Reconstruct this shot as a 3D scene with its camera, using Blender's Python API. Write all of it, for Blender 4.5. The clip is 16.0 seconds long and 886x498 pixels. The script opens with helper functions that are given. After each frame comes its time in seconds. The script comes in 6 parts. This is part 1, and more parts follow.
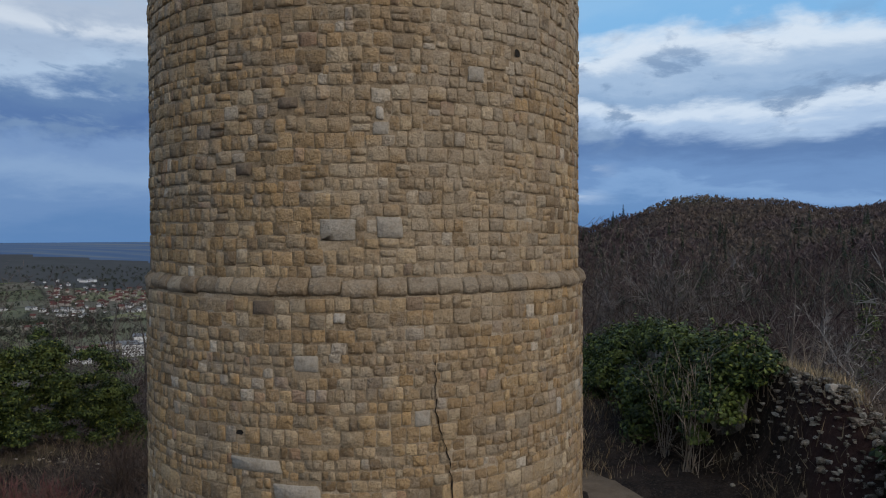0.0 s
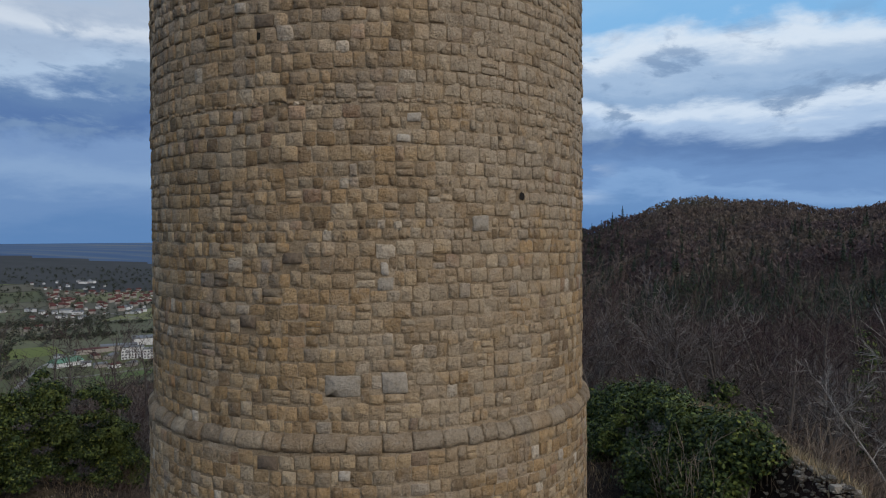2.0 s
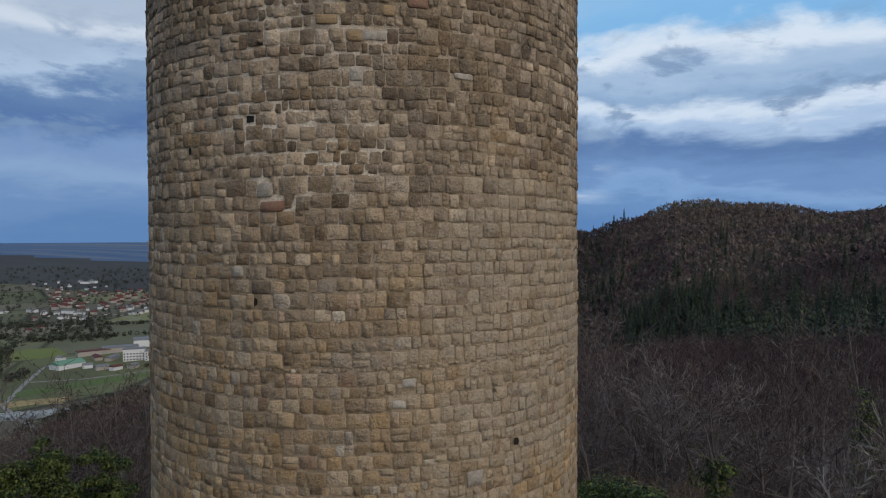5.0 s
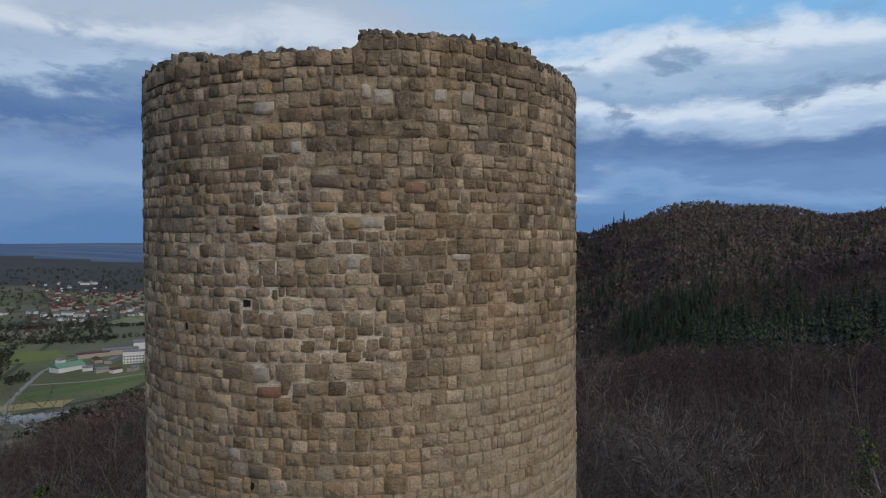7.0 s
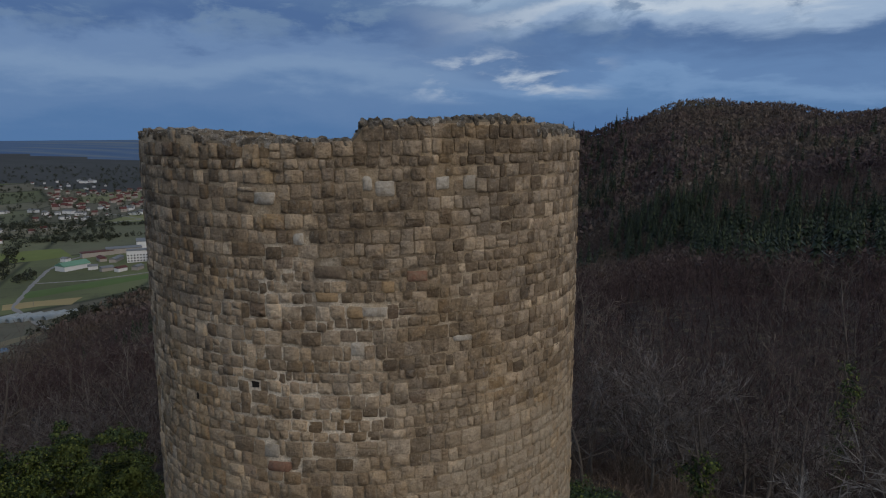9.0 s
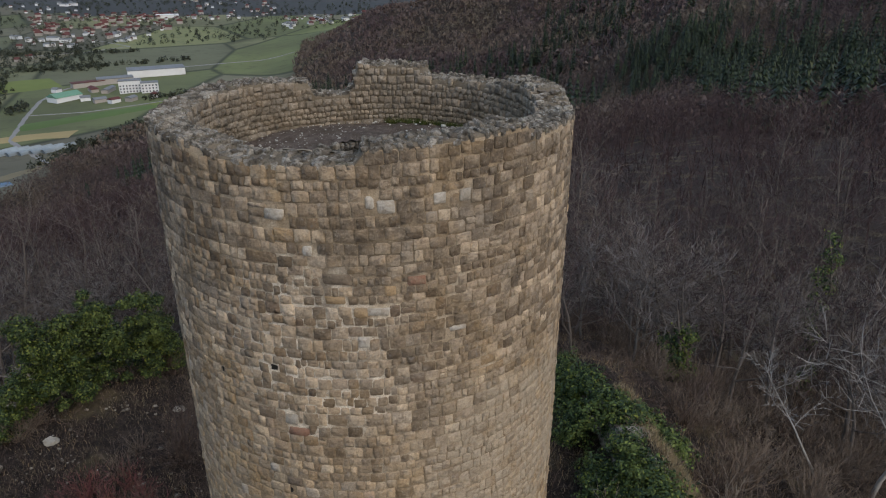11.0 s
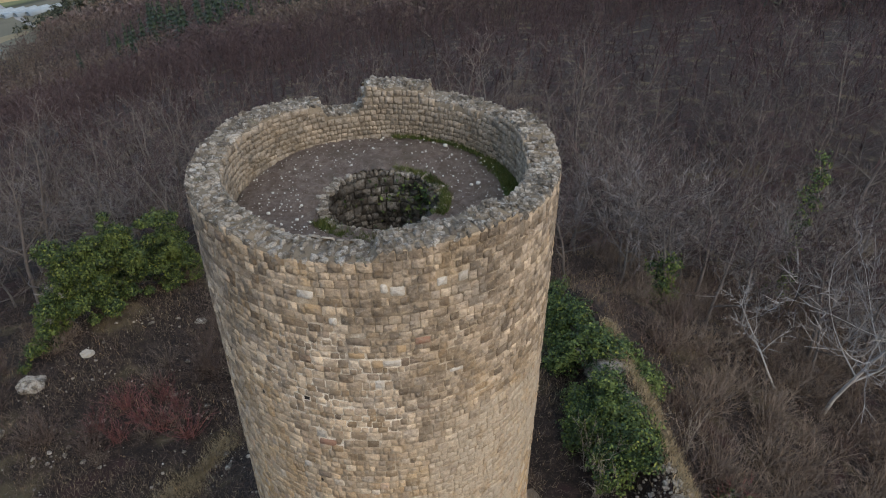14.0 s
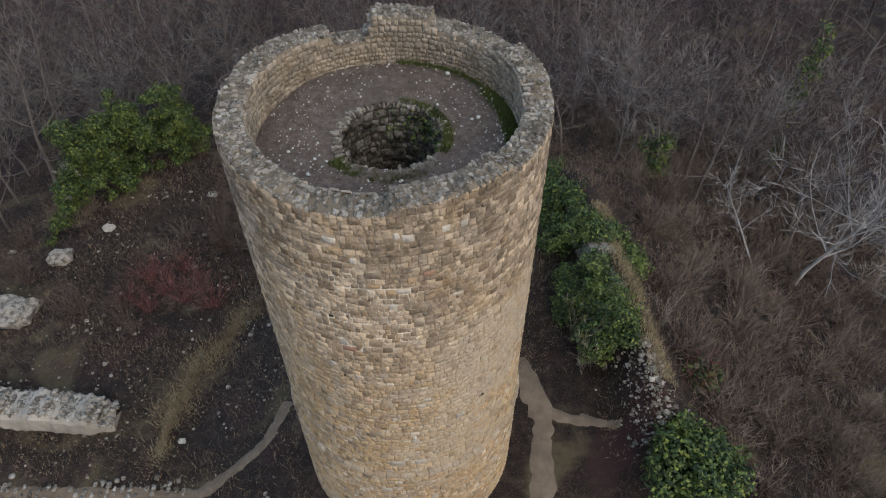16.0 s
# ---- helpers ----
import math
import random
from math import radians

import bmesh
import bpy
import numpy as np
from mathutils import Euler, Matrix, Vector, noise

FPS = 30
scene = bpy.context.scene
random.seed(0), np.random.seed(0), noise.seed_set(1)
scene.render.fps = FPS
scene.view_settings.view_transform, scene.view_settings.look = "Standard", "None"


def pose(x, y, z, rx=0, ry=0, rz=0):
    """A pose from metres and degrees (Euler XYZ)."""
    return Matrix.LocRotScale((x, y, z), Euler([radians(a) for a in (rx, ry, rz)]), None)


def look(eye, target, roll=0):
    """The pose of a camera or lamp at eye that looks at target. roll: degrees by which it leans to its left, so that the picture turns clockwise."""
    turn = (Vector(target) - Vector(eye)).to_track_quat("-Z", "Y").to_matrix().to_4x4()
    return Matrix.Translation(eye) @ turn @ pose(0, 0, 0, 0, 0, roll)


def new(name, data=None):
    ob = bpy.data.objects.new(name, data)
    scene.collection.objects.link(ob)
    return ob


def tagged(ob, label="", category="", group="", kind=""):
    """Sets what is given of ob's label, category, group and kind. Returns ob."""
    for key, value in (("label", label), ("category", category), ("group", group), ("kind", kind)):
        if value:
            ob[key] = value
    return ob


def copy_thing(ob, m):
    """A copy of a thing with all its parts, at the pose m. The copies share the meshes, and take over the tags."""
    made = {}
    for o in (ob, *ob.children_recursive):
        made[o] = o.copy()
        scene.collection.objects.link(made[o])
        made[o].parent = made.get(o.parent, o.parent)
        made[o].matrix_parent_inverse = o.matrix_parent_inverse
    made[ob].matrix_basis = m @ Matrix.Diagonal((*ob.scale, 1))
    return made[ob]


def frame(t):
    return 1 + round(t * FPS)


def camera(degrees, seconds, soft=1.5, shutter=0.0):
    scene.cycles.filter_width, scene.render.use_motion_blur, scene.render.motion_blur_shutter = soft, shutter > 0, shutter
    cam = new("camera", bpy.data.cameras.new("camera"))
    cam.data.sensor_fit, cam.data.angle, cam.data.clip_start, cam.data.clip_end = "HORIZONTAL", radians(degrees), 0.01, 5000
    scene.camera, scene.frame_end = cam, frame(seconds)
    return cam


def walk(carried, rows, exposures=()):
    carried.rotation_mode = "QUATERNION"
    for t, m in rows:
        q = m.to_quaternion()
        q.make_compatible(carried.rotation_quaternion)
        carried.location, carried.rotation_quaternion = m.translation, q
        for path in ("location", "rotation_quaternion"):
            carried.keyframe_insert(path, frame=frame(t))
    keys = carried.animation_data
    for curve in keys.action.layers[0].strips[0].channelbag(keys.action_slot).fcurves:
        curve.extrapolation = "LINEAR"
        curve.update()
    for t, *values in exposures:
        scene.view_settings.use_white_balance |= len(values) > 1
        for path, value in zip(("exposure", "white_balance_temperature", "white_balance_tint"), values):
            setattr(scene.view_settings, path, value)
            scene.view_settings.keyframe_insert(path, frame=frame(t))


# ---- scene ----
cam = camera(65.32, 16.0, soft=1.1)
# seconds, x, y, z, pitch, roll, yaw
PATH = [
    (0.0, 1.597, -15.359, 6.000, -1.08, -0.21, 0.00),
    (0.5, 1.632, -15.280, 6.517, -1.06, -0.16, -0.06),
    (1.0, 1.611, -15.241, 7.151, -1.01, -0.18, -0.05),
    (1.5, 1.563, -15.253, 7.765, -1.07, -0.25, -0.04),
    (2.0, 1.517, -15.279, 8.448, -1.08, -0.29, -0.05),
    (2.5, 1.534, -15.332, 9.089, -1.06, -0.26, -0.04),
    (3.0, 1.561, -15.343, 9.818, -1.07, -0.20, 0.00),
    (3.5, 1.575, -15.330, 10.484, -1.14, -0.17, 0.04),
    (6.0, 1.687, -15.323, 14.125, -1.12, -0.18, 0.07),
    (6.5, 1.699, -15.303, 14.816, -1.13, -0.18, 0.07),
    (7.0, 1.688, -15.218, 15.601, -1.13, -0.21, 0.06),
    (7.5, 1.674, -15.117, 16.314, -1.16, -0.21, 0.06),
    (8.0, 1.690, -15.072, 17.090, -2.03, -0.20, 0.07),
    (8.5, 1.668, -15.080, 17.808, -5.09, -0.21, 0.09),
    (9.0, 1.667, -15.100, 18.616, -9.63, -0.20, 0.09),
    (9.5, 1.694, -15.095, 19.351, -13.84, -0.18, 0.10),
    (10.0, 1.690, -15.119, 20.141, -17.86, -0.15, 0.07),
    (12.5, 1.793, -15.205, 23.954, -28.42, -0.10, 0.29),
    (13.0, 1.762, -15.222, 24.746, -29.90, -0.09, 0.28),
    (13.5, 1.746, -15.274, 25.516, -31.78, -0.05, 0.27),
    (14.0, 1.716, -15.308, 26.292, -34.64, -0.00, 0.27),
    (14.5, 1.683, -15.280, 27.002, -38.17, 0.05, 0.30),
    (15.0, 1.658, -15.337, 27.882, -41.91, 0.07, 0.31),
    (15.5, 1.635, -15.365, 28.662, -44.96, 0.04, 0.30),
    (16.0, 1.624, -15.471, 29.467, -47.61, -0.13, 0.26),
]
EXPOSURES = [(0.0, 0.0), (6.5, 0.0), (7.5, -0.17), (8.5, -0.36), (9.0, -0.4), (9.5, -0.1), (10.0, 0.15), (12.5, 0.88), (14.5, 1.02), (16.0, 0.98)]
walk(cam, [(t, pose(x, y, z, 90 + pitch, 0, yaw) @ pose(0, 0, 0, 0, 0, roll)) for t, x, y, z, pitch, roll, yaw in PATH], EXPOSURES)

# ---------------------------------------------------------------- sky and sun
SUN_AZ, SUN_EL = 143.0, 32.0   # degrees clockwise from +y, and above the horizon

def make_world():
    w = bpy.data.worlds.new("world")
    scene.world = w
    w.use_nodes = True
    n, l = w.node_tree.nodes, w.node_tree.links
    n.clear()
    out, bg = n.new("ShaderNodeOutputWorld"), n.new("ShaderNodeBackground")
    sky = n.new("ShaderNodeTexSky")
    sky.sky_type, sky.sun_disc = "NISHITA", False
    sky.sun_elevation, sky.sun_rotation = radians(SUN_EL), radians(SUN_AZ)
    sky.altitude = 400
    tc = n.new("ShaderNodeTexCoord")
    sep = n.new("ShaderNodeSeparateXYZ")
    l.new(tc.outputs["Generated"], sep.inputs[0])

    def math_(op, a, b=None, clamp=False):
        m = n.new("ShaderNodeMath")
        m.operation, m.use_clamp = op, clamp
        for i, v in enumerate((a, b)):
            if v is None:
                continue
            if isinstance(v, (int, float)):
                m.inputs[i].default_value = v
            else:
                l.new(v, m.inputs[i])
        return m.outputs[0]

    # cloud sheets: the view direction carried onto a flat layer high above
    zz = math_("MAXIMUM", math_("ADD", sep.outputs[2], 0.30), 0.12)
    comb = n.new("ShaderNodeCombineXYZ")
    l.new(math_("DIVIDE", sep.outputs[0], zz), comb.inputs[0])
    l.new(math_("DIVIDE", sep.outputs[1], zz), comb.inputs[1])

    def layer(scale, detail, rough, off, lo, hi, stretch=1.0, dist=0.4):
        mp = n.new("ShaderNodeMapping")
        mp.inputs["Location"].default_value = off
        mp.inputs["Scale"].default_value = (scale, scale * stretch, scale)
        l.new(comb.outputs[0], mp.inputs[0])
        t = n.new("ShaderNodeTexNoise")
        t.inputs["Scale"].default_value, t.inputs["Detail"].default_value = 1.0, detail
        t.inputs["Roughness"].default_value, t.inputs["Distortion"].default_value = rough, dist
        l.new(mp.outputs[0], t.inputs["Vector"])
        r = n.new("ShaderNodeMapRange")
        r.interpolation_type = "SMOOTHSTEP"
        r.inputs["From Min"].default_value, r.inputs["From Max"].default_value = lo, hi
        l.new(t.outputs["Fac"], r.inputs["Value"])
        return r.outputs[0]

    def mix(f, a, b):
        m = n.new("ShaderNodeMix")
        m.data_type = "RGBA"
        for i, v in ((0, f), (6, a), (7, b)):
            if isinstance(v, tuple):
                m.inputs[i].default_value = v
            elif isinstance(v, (int, float)):
                m.inputs[i].default_value = v
            else:
                l.new(v, m.inputs[i])
        return m.outputs[2]

    scaled = n.new("ShaderNodeVectorMath")
    scaled.operation = "SCALE"
    scaled.inputs[3].default_value = 0.085
    l.new(sky.outputs[0], scaled.inputs[0])
    base = mix(0.45, scaled.outputs[0], (0.16, 0.36, 0.66, 1))
    # high pale veil, then broken grey-blue heaps with bright rims
    veil = layer(1.5, 9, 0.56, (3.1, 1.7, 0), 0.41, 0.58, 1.3)
    c1 = mix(veil, base, (0.60, 0.72, 0.86, 1))
    heap = layer(2.3, 10, 0.58, (7.4, 2.2, 5), 0.475, 0.55, 1.25, 0.35)
    tone = layer(1.6, 7, 0.55, (1.2, 8.8, 3), 0.40, 0.62)
    dark = mix(tone, (0.13, 0.235, 0.45, 1), (0.33, 0.45, 0.62, 1))
    c2 = mix(math_("MULTIPLY", heap, 0.92), c1, dark)

    # lower sky: long layered banks, their edges torn by noise drawn out along the horizon
    def streak(scale, tall, detail, off, rough=0.58, dist=0.3):
        mp = n.new("ShaderNodeMapping")
        mp.inputs["Location"].default_value = off
        mp.inputs["Scale"].default_value = (scale, scale, scale * tall)
        l.new(tc.outputs["Generated"], mp.inputs[0])
        t = n.new("ShaderNodeTexNoise")
        t.inputs["Scale"].default_value, t.inputs["Detail"].default_value = 1.0, detail
        t.inputs["Roughness"].default_value, t.inputs["Distortion"].default_value = rough, dist
        l.new(mp.outputs[0], t.inputs["Vector"])
        return t.outputs["Fac"]

    def ramp(v, stops):
        r = n.new("ShaderNodeValToRGB")
        e = r.color_ramp.elements
        r.color_ramp.interpolation = "EASE"
        while len(e) < len(stops):
            e.new(0.5)
        for k, (p, c) in zip(e, stops):
            k.position, k.color = p, (*c, 1)
        l.new(v, r.inputs[0])
        return r.outputs[0]

    def smooth(v, lo, hi):
        r = n.new("ShaderNodeMapRange")
        r.interpolation_type = "SMOOTHSTEP"
        r.inputs["From Min"].default_value, r.inputs["From Max"].default_value = lo, hi
        l.new(v, r.inputs["Value"])
        return r.outputs[0]

    torn = math_("ADD", math_("MULTIPLY", math_("SUBTRACT", streak(3.0, 3.0, 9, (1.3, 4.1, 0.2)), 0.5), 0.16),
                 math_("MULTIPLY", math_("SUBTRACT", streak(9.0, 3.2, 8, (5.3, 0.1, 2.2)), 0.5), 0.05))
    e = math_("MULTIPLY", math_("ADD", sep.outputs[2], torn), 2.5)
    east = ramp(e, [(0.0, (0.11, 0.23, 0.47)), (0.10, (0.14, 0.275, 0.52)), (0.165, (0.21, 0.36, 0.62)), (0.20, (0.16, 0.29, 0.54)), (0.30, (0.115, 0.215, 0.43)),
                    (0.37, (0.40, 0.54, 0.75)), (0.42, (0.62, 0.73, 0.87)), (0.47, (0.28, 0.42, 0.63)), (0.53, (0.36, 0.50, 0.70)), (0.61, (0.66, 0.76, 0.88)), (0.70, (0.22, 0.47, 0.78)), (0.80, (0.26, 0.50, 0.79)), (0.92, (0.50, 0.60, 0.72))])
    west = ramp(e, [(0.0, (0.11, 0.23, 0.46)), (0.12, (0.15, 0.27, 0.50)), (0.22, (0.24, 0.37, 0.59)), (0.30, (0.19, 0.31, 0.54)), (0.37, (0.10, 0.19, 0.40)), (0.44, (0.13, 0.23, 0.43)),
                    (0.49, (0.42, 0.55, 0.73)), (0.57, (0.36, 0.47, 0.64)), (0.66, (0.60, 0.68, 0.79)), (0.76, (0.42, 0.51, 0.65)), (0.88, (0.30, 0.50, 0.75)), (1.0, (0.5, 0.6, 0.72))])
    banks = mix(smooth(sep.outputs[0], -0.12, 0.22), west, east)
    # small grey-blue heaps drifting in front of the bright bank
    puff = smooth(streak(9.5, 2.6, 8, (2.4, 7.7, 5.1), 0.6, 0.3), 0.50, 0.63)
    belt = math_("MULTIPLY", smooth(sep.outputs[2], 0.10, 0.16), smooth(sep.outputs[2], 0.30, 0.22))
    banks = mix(math_("MULTIPLY", math_("MULTIPLY", puff, belt), 0.85), banks, (0.20, 0.31, 0.49, 1))
    # a bright break in the rain cloud straight ahead, low down
    gap_ = math_("MULTIPLY", math_("MULTIPLY", smooth(sep.outputs[0], -0.10, 0.04), smooth(sep.outputs[0], 0.26, 0.14)), math_("MULTIPLY", smooth(sep.outputs[2], 0.035, 0.06), smooth(sep.outputs[2], 0.125, 0.09)))
    banks = mix(math_("MULTIPLY", gap_, smooth(streak(7.0, 4.0, 8, (0.4, 2.7, 1.1)), 0.46, 0.62)), banks, (0.56, 0.66, 0.80, 1))
    c3 = mix(smooth(sep.outputs[2], 0.32, 0.44), banks, c2)
    l.new(c3, bg.inputs["Color"])
    bg.inputs["Strength"].default_value = 1.0
    l.new(bg.outputs[0], out.inputs[0])

make_world()
sun_data = bpy.data.lights.new("sun", "SUN")
sun_data.energy, sun_data.angle, sun_data.color = 1.9, radians(70), (1.0, 0.86, 0.70)
sun = new("sun", sun_data)
az, el = radians(SUN_AZ), radians(SUN_EL)
sun.matrix_world = look((0, 0, 60), Vector((0, 0, 60)) - Vector((math.sin(az) * math.cos(el), math.cos(az) * math.cos(el), math.sin(el))))

# ---------------------------------------------------------------- materials
class Mat:
    """A small builder for node materials."""
    def __init__(self, name, rough=0.9):
        self.m = bpy.data.materials.new(name)
        self.m.use_nodes = True
        self.n, self.l = self.m.node_tree.nodes, self.m.node_tree.links
        self.b = self.n["Principled BSDF"]
        self.b.inputs["Roughness"].default_value = rough
        self.b.inputs["Specular IOR Level"].default_value = 0.25

    def put(self, v, socket):
        if isinstance(v, (tuple, list)):
            socket.default_value = (*v, 1) if len(v) == 3 and socket.type == "RGBA" else v
        elif isinstance(v, (int, float)):
            socket.default_value = v
        else:
            self.l.new(v, socket)

    def coord(self, kind="Object"):
        return self.n.new("ShaderNodeTexCoord").outputs[kind]

    def position(self):
        return self.n.new("ShaderNodeNewGeometry").outputs["Position"]

    def island(self):
        return self.n.new("ShaderNodeNewGeometry").outputs["Random Per Island"]

    def own(self):
        return self.n.new("ShaderNodeObjectInfo").outputs["Random"]

    def noise(self, vec, scale, detail=4, rough=0.55, dist=0.0, out="Fac"):
        t = self.n.new("ShaderNodeTexNoise")
        t.inputs["Scale"].default_value, t.inputs["Detail"].default_value = scale, detail
        t.inputs["Roughness"].default_value, t.inputs["Distortion"].default_value = rough, dist
        self.l.new(vec, t.inputs["Vector"])
        return t.outputs[out]

    def voronoi(self, vec, scale, out="Distance", feature="F1"):
        t = self.n.new("ShaderNodeTexVoronoi")
        t.feature = feature
        t.inputs["Scale"].default_value = scale
        self.l.new(vec, t.inputs["Vector"])
        return t.outputs[out]

    def map(self, v, lo, hi, a=0.0, b=1.0):
        r = self.n.new("ShaderNodeMapRange")
        r.interpolation_type = "SMOOTHSTEP"
        for i, x in zip(("From Min", "From Max", "To Min", "To Max"), (lo, hi, a, b)):
            r.inputs[i].default_value = x
        self.l.new(v, r.inputs["Value"])
        return r.outputs[0]

    def math(self, op, a, b=0.0):
        m = self.n.new("ShaderNodeMath")
        m.operation = op
        self.put(a, m.inputs[0]), self.put(b, m.inputs[1])
        return m.outputs[0]

    def mix(self, f, a, b, mode="MIX"):
        m = self.n.new("ShaderNodeMix")
        m.data_type, m.blend_type = "RGBA", mode
        self.put(f, m.inputs[0]), self.put(a, m.inputs[6]), self.put(b, m.inputs[7])
        return m.outputs[2]

    def ramp(self, v, stops, const=False):
        r = self.n.new("ShaderNodeValToRGB")
        e = r.color_ramp.elements
        r.color_ramp.interpolation = "CONSTANT" if const else "LINEAR"
        while len(e) < len(stops):
            e.new(0.5)
        for s, (p, c) in zip(e, stops):
            s.position, s.color = p, (*c, 1)
        self.l.new(v, r.inputs[0])
        return r.outputs[0]

    def sep(self, vec, i):
        s = self.n.new("ShaderNodeSeparateXYZ")
        self.l.new(vec, s.inputs[0])
        return s.outputs[i]

    def scaled(self, vec, s):
        m = self.n.new("ShaderNodeMapping")
        m.inputs["Scale"].default_value = s
        self.l.new(vec, m.inputs[0])
        return m.outputs[0]

    def bump(self, h, dist, strength=1.0):
        b = self.n.new("ShaderNodeBump")
        b.inputs["Distance"].default_value, b.inputs["Strength"].default_value = dist, strength
        self.l.new(h, b.inputs["Height"])
        self.l.new(b.outputs[0], self.b.inputs["Normal"])

    def done(self, color):
        self.put(color, self.b.inputs["Base Color"])
        return self.m


def patch(m, p, at, reach, ragged=0.9):
    """A ragged patch round a place: one inside, nought outside."""
    off = m.n.new("ShaderNodeVectorMath")
    off.operation = "DISTANCE"
    m.l.new(p, off.inputs[0])
    off.inputs[1].default_value = at
    d = m.math("ADD", off.outputs["Value"], m.math("MULTIPLY", m.math("SUBTRACT", m.noise(p, 0.9, 5, 0.6, 0.5), 0.5), reach * 2 * ragged))
    return m.map(d, reach * 1.15, reach * 0.6)


# where the joints were raked out and repointed with pale lime, and where lime wash runs over the faces
REPOINTED = ((-0.7, -4.45, 14.9), 1.9)
WASHED = (((3.2, -3.2, 11.2), 3.0), ((1.8, -4.1, 6.8), 2.6))


def stone_material(name, single, worn=0.0):
    """Warm sandstone blocks; each stone takes its own tone. worn: how far all of it has gone grey."""
    m = Mat(name, 0.92)
    p = m.position()
    rnd = m.own() if single else m.island()
    tone = m.ramp(rnd, [(0.0, (0.19, 0.135, 0.08)), (0.08, (0.27, 0.19, 0.105)), (0.2, (0.38, 0.255, 0.125)), (0.33, (0.32, 0.225, 0.125)),
                        (0.46, (0.41, 0.295, 0.16)), (0.58, (0.31, 0.245, 0.165)), (0.7, (0.42, 0.315, 0.185)), (0.81, (0.345, 0.29, 0.21)), (0.91, (0.45, 0.36, 0.24)),
                        (0.945, (0.31, 0.185, 0.11)), (0.97, (0.37, 0.325, 0.265)), (1.0, (0.49, 0.44, 0.36))])
    # lower courses stay ochre, the upper ones weather to grey-brown
    z = m.sep(p, 2)
    up = m.math("ADD", z, m.math("MULTIPLY", m.noise(p, 0.35, 3), 7.0))
    grey = m.mix(m.math("FRACT", m.math("MULTIPLY", rnd, 37.0)), (0.115, 0.085, 0.06), (0.60, 0.49, 0.365))
    tone = m.mix(m.map(up, 11.0, 19.0, 0.08, 0.78), tone, grey)
    # broad ochre and ash-grey clouds over many courses
    tone = m.mix(m.map(m.noise(p, 0.6, 5, 0.6, 0.7), 0.48, 0.66, 0.0, 0.4), tone, (0.40, 0.265, 0.115))
    tone = m.mix(m.map(m.noise(p, 0.8, 6, 0.62, 0.9), 0.53, 0.68, 0.0, 0.55), tone, (0.275, 0.245, 0.205))
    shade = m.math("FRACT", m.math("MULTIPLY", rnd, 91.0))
    tone = m.mix(1.0, tone, m.ramp(shade, [(0.0, (0.68, 0.65, 0.62)), (0.2, (1.03, 0.99, 0.95)), (0.7, (1.22, 1.175, 1.125)), (1.0, (1.44, 1.39, 1.33))]), "MULTIPLY")
    # each face is blotched: iron-brown, bleached and grey-lichened patches
    blotch = m.noise(p, 3.6, 6, 0.65, 0.6)
    tone = m.mix(m.map(blotch, 0.52, 0.72, 0.0, 0.6), tone, m.mix(0.5, tone, (0.12, 0.082, 0.05)))
    tone = m.mix(m.map(blotch, 0.46, 0.30, 0.0, 0.55), tone, m.mix(0.5, tone, (0.50, 0.42, 0.31)))
    tone = m.mix(m.map(m.noise(p, 5.3, 6, 0.7, 0.4), 0.56, 0.72, 0.0, 0.55), tone, (0.26, 0.245, 0.225))
    # soot and black lichen, thicker towards the crown
    soot = m.math("MULTIPLY", m.map(m.noise(p, 0.75, 7, 0.68, 1.0), 0.42, 0.64), m.map(up, 13.0, 21.5, 0.04, 0.8))
    tone = m.mix(m.math("MULTIPLY", soot, m.map(m.noise(p, 6, 4, 0.6), 0.3, 0.6, 0.4, 1.0)), tone, (0.075, 0.058, 0.043))
    # lime and mortar smeared over the faces
    smear = m.map(m.noise(p, 1.0, 7, 0.62, 0.6), 0.54, 0.70, 0.0, 0.45)
    tone = m.mix(smear, tone, (0.41, 0.32, 0.225))
    washed = m.math("MAXIMUM", patch(m, p, *WASHED[0]), m.math("MULTIPLY", patch(m, p, *WASHED[1]), 0.7))
    wash = m.math("MULTIPLY", washed, m.map(m.noise(p, 2.4, 6, 0.65, 0.4), 0.36, 0.56, 0.15, 0.85))
    tone = m.mix(wash, tone, (0.44, 0.36, 0.26))
    if worn:
        tone = m.mix(worn, tone, m.ramp(m.noise(p, 2.2, 7, 0.68, 0.8), [(0.3, (0.05, 0.043, 0.034)), (0.44, (0.19, 0.165, 0.133)), (0.58, (0.32, 0.28, 0.225)), (0.75, (0.43, 0.39, 0.33))]))
    grain = m.noise(p, 26, 6, 0.7)
    pits = m.noise(p, 13, 5, 0.7, 0.3)
    tone = m.mix(m.map(pits, 0.53, 0.70, 0.0, 0.55), tone, m.mix(0.6, tone, (0.07, 0.05, 0.034)))
    tone = m.mix(m.map(pits, 0.46, 0.32, 0.0, 0.5), tone, m.mix(0.5, tone, (0.56, 0.48, 0.37)))
    tone = m.mix(m.map(grain, 0.35, 0.75, 0.0, 0.65), tone, m.mix(0.55, tone, (0.10, 0.075, 0.05)))
    spots = m.map(m.noise(p, 55, 3, 0.6), 0.62, 0.75, 0.0, 0.5)
    tone = m.mix(spots, tone, (0.47, 0.42, 0.34))
    m.bump(m.math("ADD", grain, m.math("MULTIPLY", m.noise(p, 8, 5, 0.6), 1.5)), 0.055, 0.95)
    return m.done(tone)


